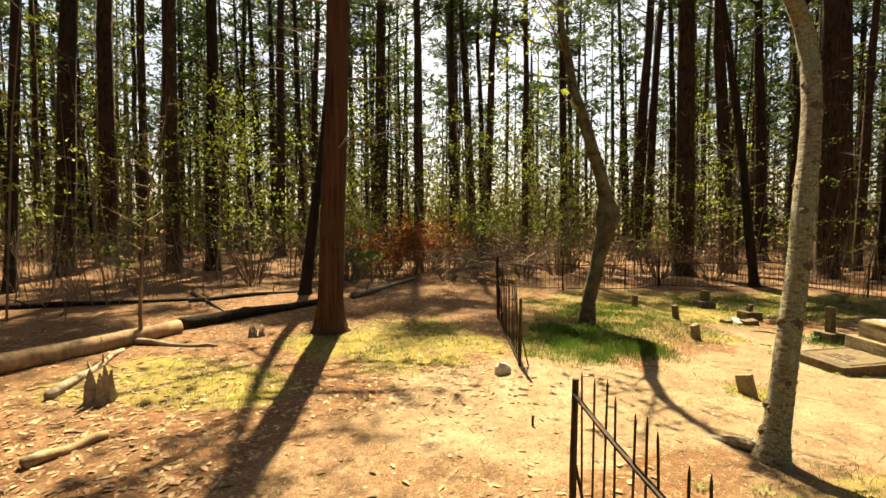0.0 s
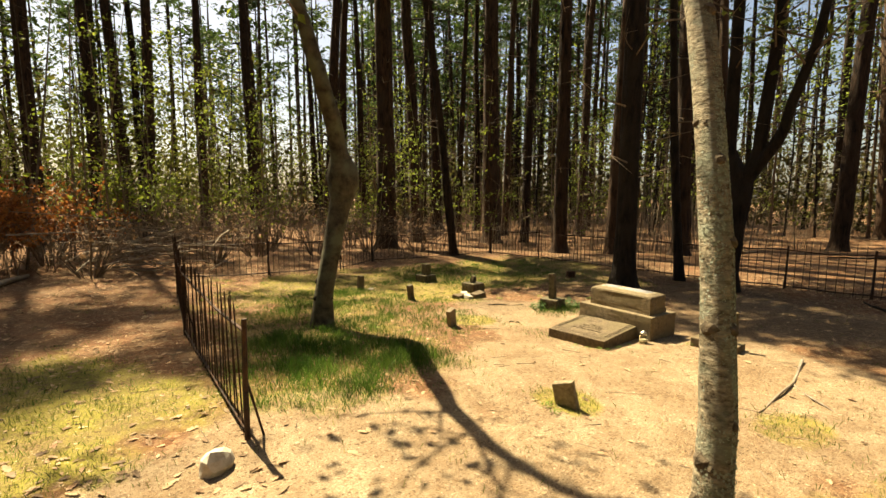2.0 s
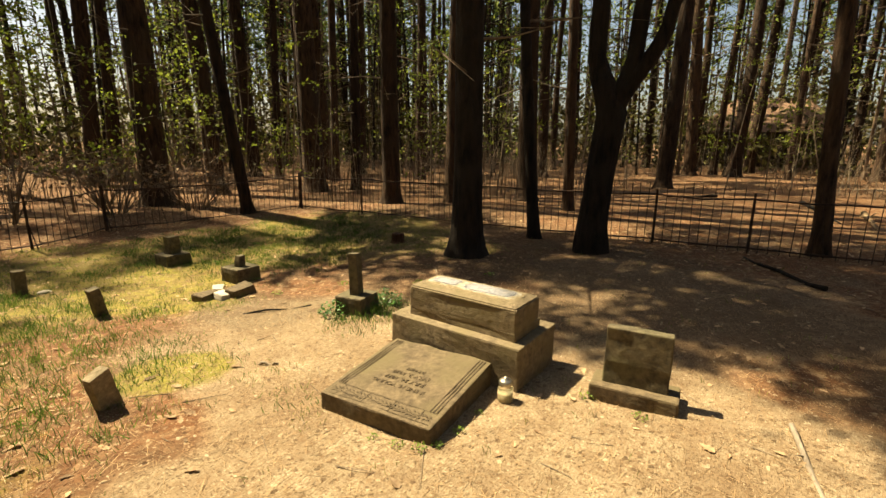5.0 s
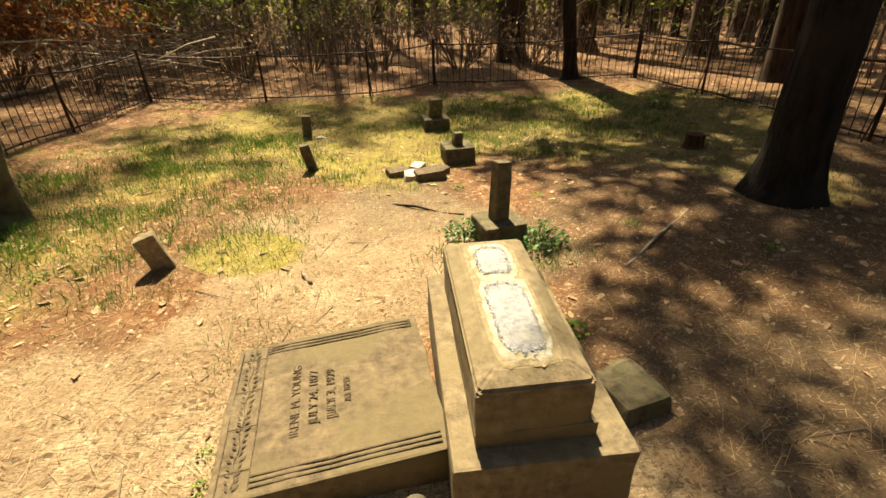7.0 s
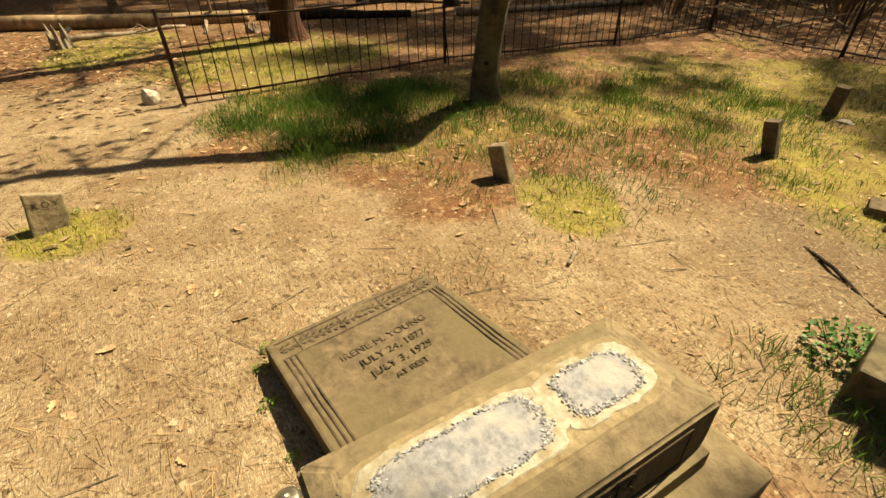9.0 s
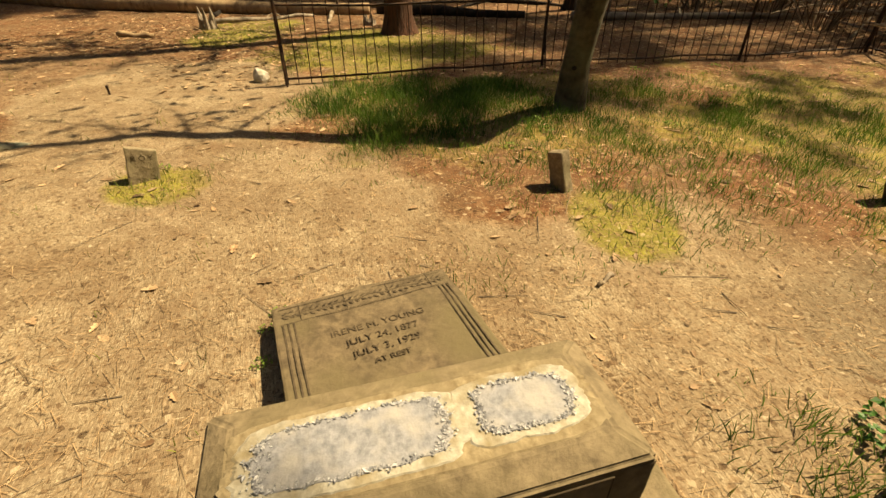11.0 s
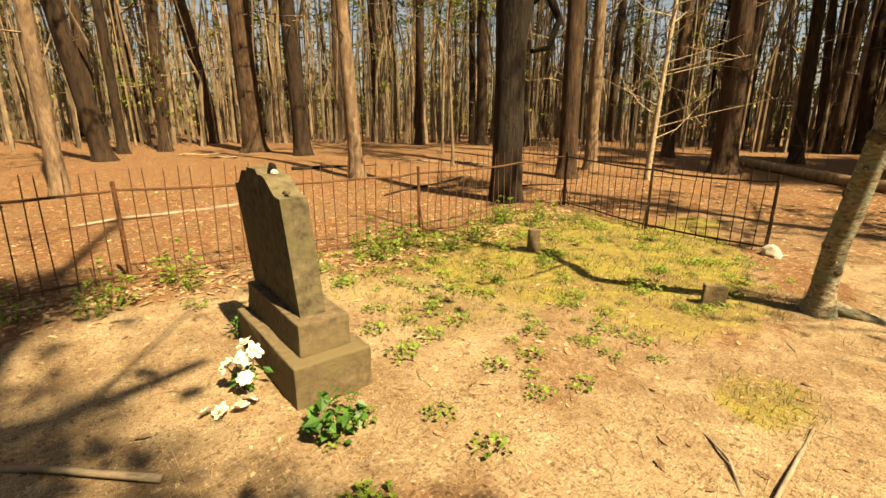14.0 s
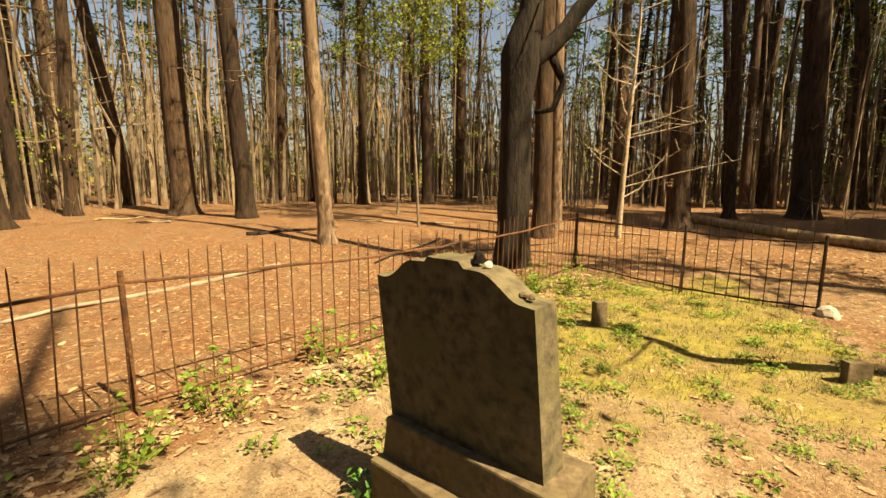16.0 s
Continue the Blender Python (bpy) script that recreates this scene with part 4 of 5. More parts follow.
def sapling(x, y, h, d, label, bare=True, bark=None, seed=1, spread=1.6, low=0.9, dry=0, leafy=4):
    PLACED.append((x, y))
    rnd = random.Random(seed)
    root = thing("sapling", pose(x, y, surf(x, y) - 0.02), label, "sapling", "young trees")
    g, pts = trunk_geo(d, h, (rnd.gauss(0, .02), rnd.gauss(0, .02)), seed, 1.2, 7, 0.4, 0.2)
    part("trunk", g, bark or M_TWIG, root, smooth=True)
    g, tips = limbs(pts, rnd, min(low, h * 0.6), h - 0.1, int(10 + h * 3), spread, 0.009 + d * 0.05, 0.3, 5)
    part("branchwork", g, bark or M_TWIG, root)["kind"] = "stuff"
    if not bare:
        part("foliage", tufts(tips, rnd, leafy, 0.10, 0.16, 0.6), M_LEAF, root)["kind"] = "stuff"
    if dry:
        part("dry_foliage", tufts(rnd.sample(tips, dry), rnd, 9, 0.08, 0.10, 0.5), M_DRYLEAF, root, "withered orange-brown leaves")["kind"] = "stuff"
    return root


sapling(-4.25, -1.85, 7.0, 0.16, "pale sapling with many thin branches and a few dry leaves", True, M_BEECH, 301, 1.9, dry=14)
sapling(-1.9, -6.5, 8.0, 0.09, "young tree in fresh green leaf beyond the rusty fence", False, None, 303, 2.4, low=3.6, leafy=16)
sapling(-3.4, -9.0, 9.0, 0.10, "young tree in fresh green leaf beyond the rusty fence", False, None, 304, 2.4, low=4.5, leafy=16)
sapling(-4.7, 6.6, 3.6, 0.06, "thin bare sapling near the log", True, M_PALEBARK, 302, 0.8)
for i, (x, y, h) in enumerate(((-2.6, 13.4, 4.5), (0.3, 16.5, 5.0), (2.2, 17.5, 6.0), (4.2, 18.5, 5.5), (6.2, 17.0, 5.0), (-5.8, 12.6, 5.0), (-7.5, 14.0, 6.0), (9.0, 18.2, 5.5), (13.5, 12.6, 4.5))):
    sapling(x, y, h, 0.06, "young tree in fresh yellow-green leaf at the wood's edge", False, None, 310 + i, 1.4)

# the wood beyond: varied copies of four pines and three slender trees
rnd = random.Random(12)
stock = []
for i in range(4):
    t = tree("pine_tree", 30 + 4 * i, 42, 0.34 + 0.08 * i, (rnd.gauss(0, .02), rnd.gauss(0, .02)), "tall dark-barked pine with bare lower trunk", "pine tree", 24 + i, seed=400 + i, group="pines of the wood", dead=10, from_h=12 + i, foliage=2.4, reach=3.4)
    stock.append(t)
for i in range(3):
    t = tree("slim_tree", 30 + 4 * i, 46, 0.11 + 0.04 * i, (rnd.gauss(0, .04), rnd.gauss(0, .04)), "slender bare-stemmed young tree in the wood", "tree", 11 + 2 * i, M_PALEBARK if i == 1 else M_OAKB, 420 + i, "leaf", "slender trees of the wood", 8, 5.0, 0.35)
    stock.append(t)


def is_free(x, y, gap):
    if -1.5 < x < 11.3 and -1.8 < y < 14.8 or -5 < x < 1 and -2 < y < 10.5:
        return False
    if (x - 4.5) ** 2 / 36 + (y + 6) ** 2 / 60 < 1 or -6 < x < 0 and -16 < y < -4 and x + y > -16:
        return False
    if -3.5 < x < 0.8 and 10 < y < 21:
        return False
    return all((x - a) ** 2 + (y - b) ** 2 > gap * gap for a, b in PLACED)


made = 0
for _ in range(6000):
    if made >= 300:
        break
    r, a = 42 * math.sqrt(rnd.uniform(0.30, 1.0)), rnd.uniform(0, 6.283)
    x, y = 4 + r * math.cos(a), 5 + r * math.sin(a)
    slim = rnd.random() < 0.45
    if not is_free(x, y, 0.9 if slim else 1.7) or (1.25 < a < 1.85 or 3.4 < a < 5.8) and rnd.random() < 0.55:
        continue
    t = rnd.choice(stock[4:] if slim else stock[:4])
    k = rnd.uniform(0.8, 1.2)
    PLACED.append((x, y))
    c = copy_thing(t, pose(x, y, surf(x, y) - 0.03, 0, 0, rnd.uniform(0, 360)))
    c.scale = (k, k, rnd.uniform(0.9, 1.12))
    made += 1

# far woods: bare stems, crowns of clumped needles high up
g, leaves, twigs = Geo(), Geo(), Geo()
for _ in range(1150):
    r, a = rnd.uniform(40, 100), rnd.uniform(0, 6.283)
    x, y = 4 + r * math.cos(a), 5 + r * math.sin(a)
    if (a < 0.5 or a > 5.9) and rnd.random() < 0.5 or 1.25 < a < 1.85 and rnd.random() < 0.55:
        continue
    if 3.4 < a < 5.8 and rnd.random() < 0.62:
        continue
    d = rnd.choice((0.16, 0.22, 0.3, 0.38, 0.46, 0.55))
    h = 17 + d * 22 + rnd.uniform(-3, 4)
    lx, ly = rnd.gauss(0, .02) * h, rnd.gauss(0, .02) * h
    g.tube([(x, y, -0.8), (x + lx * .5, y + ly * .5, h * .5), (x + lx, y + ly, h)], [d / 2, d * .4, d * .12], 6, cap=False)
    low = rnd.uniform(0.30, 0.5)
    for _ in range(rnd.randrange(9, 17)):
        t = rnd.uniform(low, 1.0)
        w = 0.4 + (1.1 - t) * 3.2
        q = rnd.uniform(0, 6.283)
        p = Vector((x + lx * t, y + ly * t, h * t))
        c = p + Vector((math.cos(q) * w, math.sin(q) * w, w * rnd.uniform(0.0, 0.5)))
        twigs.tube([p, p.lerp(c, 0.6) - Vector((0, 0, 0.1)), c], [d * .10, d * .07, d * .02], 3, cap=False)
        for _ in range(rnd.randrange(16, 30)):
            leaves.leaf(c + Vector((rnd.gauss(0, .55), rnd.gauss(0, .55), rnd.gauss(0.1, .24))), rnd.uniform(0.35, 0.85), Vector((rnd.gauss(0, .7), rnd.gauss(0, .7), 1)), 0.4)
ob = part("far_trunks", g, M_BARK)
tagged(ob, "countless dark trunks of the distant pine wood", "woods", kind="stuff")
tagged(part("far_branches", twigs, M_BARK), "thin boughs of the distant pines", "woods", kind="stuff")
ob = part("far_foliage", leaves, M_NEEDLE)
tagged(ob, "distant grey-green pine foliage in clumps", "foliage", kind="stuff")

# leafing underwood: young stems with leaves in loose sprays, and bare brush
g, leaves = Geo(), Geo()
n = 0
while n < 520:
    r, a = rnd.uniform(12, 44), rnd.uniform(0, 6.283)
    x, y = 4 + r * math.cos(a), 5 + r * math.sin(a)
    dens = 0.25 + 1.5 * noise.noise((x * 0.21, y * 0.21, 2.0)) + (0.35 if y > 9 and x < 6 else 0.0 if y > 3 else 0.15 if y < -12 else -0.5)
    if rnd.random() > dens or (-2 < x < 11 and -2 < y < 14.5) or (-6 < x < 9 and -14 < y < 0) or (-7 < x < 1 and -2 < y < 11):
        continue
    n += 1
    z, h = surf(x, y) - 0.03, rnd.uniform(2.0, 7.5)
    top = Vector((x + rnd.gauss(0, .08) * h, y + rnd.gauss(0, .08) * h, z + h))
    foot = Vector((x, y, z))
    g.tube([foot, foot.lerp(top, 0.5) + Vector((rnd.gauss(0, .1), rnd.gauss(0, .1), 0)), top], [0.008 + 0.003 * h, 0.006 + 0.002 * h, 0.004], 4, cap=False)
    leafy = rnd.random() < 0.75
    for _ in range(int(4 + h * 1.6)):
        p = foot.lerp(top, rnd.uniform(0.25, 1.0))
        e = p + Vector((rnd.gauss(0, 1), rnd.gauss(0, 1), rnd.uniform(0, 0.7))) * rnd.uniform(0.3, 0.8)
        g.tube([p, e], [0.006, 0.002], 3, cap=False)
        for _ in range(rnd.randrange(5, 15) if leafy else 0):
            c = p.lerp(e, rnd.uniform(0.3, 1.1)) + Vector((rnd.gauss(0, .12), rnd.gauss(0, .12), rnd.gauss(0, .08)))
            leaves.leaf(c, rnd.uniform(0.06, 0.14), None, 0.65)
tagged(part("underwood_stems", g, M_TWIG), "thin stems of leafing underwood", "undergrowth", kind="stuff")
tagged(part("underwood_leaves", leaves, M_LEAF), "fresh yellow-green leaves of the underwood", "undergrowth", kind="stuff")
g = Geo()
n = 0
while n < 6000:
    r, a = rnd.uniform(11, 40), rnd.uniform(0, 6.283)
    x, y = 4 + r * math.cos(a), 5 + r * math.sin(a)
    dens = 0.25 + 1.6 * noise.noise((x * 0.21, y * 0.21, 2.0)) + (0.25 + (0.3 if x < 4 else 0) if y > 9 else -0.25)
    if rnd.random() > dens or (-2 < x < 11 and -2 < y < 14.5) or (-6 < x < 9 and -14 < y < 0) or (-7 < x < 1 and -2 < y < 11):
        continue
    n += 1
    z = surf(x, y)
    e = Vector((x + rnd.gauss(0, .35), y + rnd.gauss(0, .35), z + rnd.uniform(0.3, 2.2)))
    g.tube([(x, y, z - .03), e], [0.008, 0.003], 3, cap=False)
    for _ in range(2):
        c = Vector((x, y, z)).lerp(e, rnd.uniform(.3, .9))
        g.tube([c, c + Vector((rnd.gauss(0, .3), rnd.gauss(0, .3), rnd.uniform(0, .4)))], [0.005, 0.002], 3, cap=False)
tagged(part("underwood_twigs", g, M_TWIG), "grey-brown bare brush under the pines", "undergrowth", kind="stuff")

# low thicket closing the distance: dark to the east, leafing to the north, pale and thin to the south
for name, mat, label, a0, a1, tall, count in (("thicket", M_THICKET, "olive-brown distant thicket under the pines", -0.6, 1.4, 0.075, 8000),
                                              ("thicket", M_OLIVE, "green-leafed distant thicket under the pines", 1.4, 2.7, 0.105, 7000),
                                              ("thicket", M_FRESH, "pale spring leaf in the distant southern thicket", 2.7, 5.683, 0.085, 7000)):
    g = Geo()
    for _ in range(count):
        r, a = rnd.uniform(32, 80), rnd.uniform(a0, a1)
        x, y = 4 + r * math.cos(a), 5 + r * math.sin(a)
        h = abs(rnd.gauss(0, 1)) * (0.6 + r * tall)
        for _ in range(6):
            g.leaf((x + rnd.gauss(0, .6), y + rnd.gauss(0, .6), max(h + rnd.gauss(0, .4), 0) - 0.3), rnd.uniform(0.25, 0.6), None, 0.55)
    tagged(part(name, g, mat), label, "undergrowth", kind="stuff")

# thin far stems on the south and west
g = Geo()
for _ in range(2100):
    r, a = rnd.uniform(21, 50), rnd.uniform(2.7, 5.6)
    x, y = 4 + r * math.cos(a), 4 + r * math.sin(a)
    z, h, d = surf(x, y) - 0.05, rnd.uniform(4, 11), rnd.uniform(0.03, 0.09)
    e = Vector((x + rnd.gauss(0, .5), y + rnd.gauss(0, .5), z + h))
    g.tube([(x, y, z), (x + rnd.gauss(0, .12), y + rnd.gauss(0, .12), z + h * .5), e], [d, d * .7, d * .25], 5, cap=False)
    for _ in range(3):
        s = Vector((x, y, z)).lerp(e, rnd.uniform(.35, .95))
        g.tube([s, s + Vector((rnd.gauss(0, .6), rnd.gauss(0, .6), rnd.uniform(0, .8)))], [d * .3, d * .1], 3, cap=False)
tagged(part("far_stems", g, M_STEM), "grey-brown bare saplings crowding the far wood", "woods", kind="stuff")


# ---- stones, wood and other loose things ----
def rock_bm(lx, ly, lz, seed, flat=0.0, sub=2):
    bm = bmesh.new()
    bmesh.ops.create_icosphere(bm, subdivisions=sub, radius=1.0)
    o = Vector((seed * 3.1, seed * 1.7, seed))
    for v in bm.verts:
        k = 1 + 0.35 * noise.noise(v.co * 1.1 + o) + 0.14 * noise.noise(v.co * 3.3 + o)
        v.co *= k
        v.co.z = max(v.co.z, -0.45)
        v.co = Vector((v.co.x * lx / 2, v.co.y * ly / 2, (v.co.z + 0.45) / 1.45 * lz))
    return bm


def rock(x, y, lx, ly, lz, yaw, label, mat, seed, name="rock", lift=-0.015):
    root = thing(name, pose(x, y, surf(x, y) + lift, 0, 0, yaw), label, "stone")
    part("stone", rock_bm(lx, ly, lz, seed), mat, root)
    return root


rock(0.47, 5.32, 0.20, 0.16, 0.15, 20, "pale rounded rock at the gateway post", M_ROCK, 3)
rock(0.68, 2.50, 0.24, 0.17, 0.14, 70, "pale rock at the end of the iron fence", M_ROCK, 7)
rock(4.10, 10.62, 0.15, 0.10, 0.04, 10, "flat pale stone chip beside a footstone", M_ROCK, 9)
for i, (x, y, a, b, h, yaw) in enumerate(((5.06, 9.02, .22, .15, .07, 15), (5.25, 9.12, .16, .13, .08, 60), (5.36, 8.86, .30, .16, .09, 12), (5.18, 8.90, .18, .14, .06, 95), (5.48, 9.00, .15, .14, .06, 30))):
    root = thing("rubble_stone", pose(x, y, surf(x, y) - 0.02, 3, -3, yaw), "broken piece of grey gravestone lying on the ground", "rubble", "broken gravestone pieces")
    part("stone", block(a, b, h + 0.02, 0, 0.012, 0.93, 0.01, seed=20 + i, cuts=1), M_ROCK if i % 2 else M_STONE, root)
root = thing("sunken_stone", pose(5.92, 5.88, surf(5.92, 5.88) - 0.03, 0, 4, 16), "low moss-topped stone sunk beside the stepped block", "gravestone")
part("stone", block(0.24, 0.26, 0.12, 0, 0.02, 0.92, 0.012, seed=31), M_STONE_D, root)
root = thing("tree_stump", pose(8.11, 9.05, surf(8.11, 9.05) - 0.02), "small cut reddish tree stump in the grass", "stump")
g = Geo()
g.tube([(0, 0, 0), (0, 0, 0.05), (0, 0, 0.16)], [0.13, 0.095, 0.09], 12, 0.2, 4)
part("wood", g, M_CEDAR, root)


def log(name, pts, r0, r1, label, mat, seed, sides=12, stubs=0):
    x0, y0 = pts[0][0], pts[0][1]
    z0 = surf(x0, y0)
    root = thing(name, pose(x0, y0, z0), label, "fallen wood")
    n = len(pts)
    line, rad = [], []
    for i in range(n - 1):
        for k in range(6):
            t = k / 6
            x, y = pts[i][0] + (pts[i + 1][0] - pts[i][0]) * t, pts[i][1] + (pts[i + 1][1] - pts[i][1]) * t
            u = (i + t) / (n - 1)
            r = r0 + (r1 - r0) * u
            line.append(Vector((x, y, surf(x, y) + r * 0.75 + 0.015 * math.sin(u * 9 + seed))) - Vector((x0, y0, z0)))
            rad.append(r)
    x, y = pts[-1][:2]
    line.append(Vector((x - x0, y - y0, surf(x, y) + r1 * 0.75 - z0)))
    rad.append(r1)
    g = Geo()
    g.tube(line, rad, sides, 0.14, seed)
    part("stem", g, mat, root, smooth=True)
    rnd = random.Random(seed)
    for _ in range(stubs):
        k = rnd.randrange(1, len(line) - 1)
        d = Vector((rnd.gauss(0, 1), rnd.gauss(0, 1), abs(rnd.gauss(0.4, 0.4)))).normalized()
        g = Geo()
        L = rnd.uniform(2.0, 9.0) * rad[k]
        g.tube([line[k], line[k] + d * L * 0.6, line[k] + d * L + Vector((0, 0, -0.1 * L))], [rad[k] * 0.4, rad[k] * 0.28, rad[k] * 0.1], 6)
        part("side_branch", g, mat, root)
    return root


log("fallen_log", [(-8.8, -1.7), (-7.0, 1.3), (-5.4, 5.0), (-4.5, 7.2)], 0.155, 0.12, "long bark-stripped tan log lying across the wood floor", M_LOG, 41)
log("fallen_log", [(-4.6, 7.4), (-3.9, 8.5), (-3.0, 9.9)], 0.12, 0.07, "dark rotting log running into the brush", M_OAKB, 42, stubs=3)
log("fallen_branch", [(-4.9, 6.5), (-4.2, 6.4), (-3.4, 6.3)], 0.05, 0.02, "grey broken branch beside the long log", M_DEADW, 43, 8, 2)
log("fallen_branch", [(-3.05, 3.05), (-2.86, 3.58)], 0.045, 0.035, "short thick stick lying in dry leaves", M_LOG, 44, 8)
log("fallen_branch", [(-2.5, 10.6), (-1.4, 14.4)], 0.08, 0.05, "pale fallen branch under the red-leaved bush", M_DEADW, 45, 8, 2)
log("fallen_branch", [(5.6, 4.05), (4.85, 3.88), (3.95, 3.80)], 0.014, 0.009, "thin pale branch lying across the sand", M_DEADW, 46, 7, 2)
log("fallen_branch", [(4.85, 3.88), (4.55, 3.65), (4.34, 3.35)], 0.010, 0.005, "thin forked twig on the sand", M_DEADW, 47, 6, 1)
log("fallen_branch", [(-6.0, 10.0), (-3.9, 11.8)], 0.06, 0.03, "dark branch on the needle floor", M_OAKB, 48, 7, 3)
log("fallen_branch", [(-9.5, 9.0), (-5.8, 10.4)], 0.07, 0.03, "long dark branch on the needle floor", M_OAKB, 49, 7, 4)
log("fallen_branch", [(-4.0, 4.3), (-4.6, 6.1)], 0.05, 0.03, "grey limb beside the fallen log", M_DEADW, 50, 7, 2)
log("fallen_branch", [(3.5, -4.2), (6.9, -3.4)], 0.04, 0.02, "long thin pole lying beyond the fence", M_DEADW, 51, 7, 1)
log("fallen_branch", [(-0.6, -4.5), (2.2, -3.4)], 0.035, 0.02, "dead branch on bare red earth", M_OAKB, 52, 6, 3)
log("fallen_branch", [(8.8, 3.8), (10.0, 4.6)], 0.03, 0.015, "dark stick on the shaded ground", M_OAKB, 53, 6, 1)
log("fallen_branch", [(6.4, 6.9), (7.2, 7.6)], 0.012, 0.008, "thin stick on the shaded sand", M_DEADW, 54, 6)
log("fallen_branch", [(5.0, 8.2), (5.55, 7.9)], 0.012, 0.007, "dark twig near the leaning column", M_OAKB, 55, 6)
log("fallen_branch", [(4.45, 7.06), (4.52, 6.94)], 0.012, 0.01, "short pale stick on the sand", M_DEADW, 56, 6)
log("fallen_branch", [(6.6, 2.3), (7.4, 1.6), (7.9, 1.3)], 0.018, 0.01, "thin stick in the shade of the pines", M_DEADW, 57, 6, 1)
rb = random.Random(77)
for i in range(26):
    a, r = rb.uniform(0, 6.283), rb.uniform(9, 20)
    x, y = 4 + r * math.cos(a), 6 + r * math.sin(a)
    if -1 < x < 10.8 and -1.2 < y < 14.5 or -5 < x < 1 and 0 < y < 10:
        continue
    b, L = rb.uniform(0, 6.283), rb.uniform(1.0, 3.5)
    log("fallen_branch", [(x, y), (x + L * math.cos(b), y + L * math.sin(b))], rb.uniform(0.02, 0.06), 0.012, "weathered branch fallen on the wood floor", rb.choice((M_DEADW, M_OAKB, M_LOG)), 60 + i, 6, 3)


def broken_stump(x, y, h, r, label, mat, seed):
    root = thing("broken_stump", pose(x, y, surf(x, y) - 0.03), label, "stump")
    rnd = random.Random(seed)
    g = Geo()
    g.tube([(0, 0, -0.03), (0, 0, 0.05), (0.005, 0, h * 0.3)], [r * 1.25, r, r * 0.8], 12, 0.25, seed)
    part("wood", g, mat, root)
    n = 9
    for i in range(n):
        t, k = 2 * math.pi * i / n + rnd.uniform(-0.2, 0.2), rnd.uniform(0.55, 0.95)
        p = Vector((math.cos(t) * r * k, math.sin(t) * r * k, 0.0))
        hh = h * rnd.uniform(0.5, 1.15)
        g = Geo()
        g.tube([p, p * 0.95 + Vector((0, 0, hh * 0.6)), p * rnd.uniform(0.8, 1.25) + Vector((0, 0, hh))], [r * 0.34, r * 0.27, r * 0.05], 5, 0.3, seed + i)
        part("splinter", g, mat, root)


broken_stump(-3.5, 4.3, 0.34, 0.13, "splintered pale stump among dry leaves", M_DEADW, 5)
broken_stump(-3.15, 7.0, 0.18, 0.11, "white broken stump in the shade near the cedar", M_DEADW, 6)


def jar():
    root = thing("glass_jar", pose(5.055, 5.43, surf(5.055, 5.43)), "small glass candle jar with a metal lid between the stones", "jar")
    prof = [(0.0, 0.0), (0.042, 0.0), (0.047, 0.01), (0.047, 0.085), (0.04, 0.105), (0.035, 0.112)]

    def lathe(p, close=True):
        g = Geo()
        n = 20
        for r, z in p:
            for k in range(n):
                g.v.append(Vector((r * math.cos(2 * math.pi * k / n), r * math.sin(2 * math.pi * k / n), z)))
        for i in range(len(p) - 1):
            for k in range(n):
                q = (k + 1) % n
                g.f.append((i * n + k, i * n + q, (i + 1) * n + q, (i + 1) * n + k))
        return g
    part("glass", lathe(prof), M_GLASS, root, smooth=True)
    part("wax", lathe([(0.0, 0.006), (0.04, 0.006), (0.04, 0.055), (0.0, 0.05)]), M_WAX, root, smooth=True)
    part("lid", lathe([(0.039, 0.108), (0.041, 0.112), (0.041, 0.128), (0.03, 0.140), (0.014, 0.146), (0.012, 0.156), (0.0, 0.158)]), M_METAL, root, "dull metal lid", True)


jar()


def flower(c, size, rnd, g):
    n = Vector((rnd.gauss(0, .5), rnd.gauss(0, .5), 1)).normalized()
    a = n.orthogonal().normalized()
    for ring, (m, k, tilt) in enumerate(((6, 1.0, 0.35), (5, 0.65, 0.9), (4, 0.35, 1.6))):
        for i in range(m):
            t = 2 * math.pi * i / m + ring * 0.5
            d = a * math.cos(t) + n.cross(a) * math.sin(t)
            s = n.cross(d) * size * 0.42 * k
            p1 = c + d * size * 0.5 * k + n * size * 0.25 * tilt
            p2 = c + d * size * 0.9 * k + n * size * 0.32 * tilt + Vector((0, 0, rnd.gauss(0, .008)))
            g.add([c, p1 + s, p2 + s * 0.5, p2 - s * 0.5, p1 - s], [(0, 1, 2, 3, 4)])


def bouquet(x, y, heads, label, seed):
    rnd = random.Random(seed)
    root = thing("cloth_flowers", pose(x, y, surf(x, y)), label, "artificial flowers")
    for dx, dy, h, s in heads:
        g = Geo()
        c = Vector((dx, dy, h))
        flower(c, s, rnd, g)
        ob = part("flower_head", g, M_PETAL, root)
        if h > 0.06:
            g = Geo()
            g.tube([(dx * 0.2, dy * 0.2, 0.0), (dx * 0.7, dy * 0.7, h * 0.6), c], [0.004, 0.004, 0.003], 5)
            part("stem", g, M_IVY, root)
            for _ in range(3):
                g = Geo()
                g.leaf(c * 0.6 + Vector((rnd.gauss(0, .03), rnd.gauss(0, .03), -.03)), 0.07, None, 0.5)
                part("leaf", g, M_IVY, root)


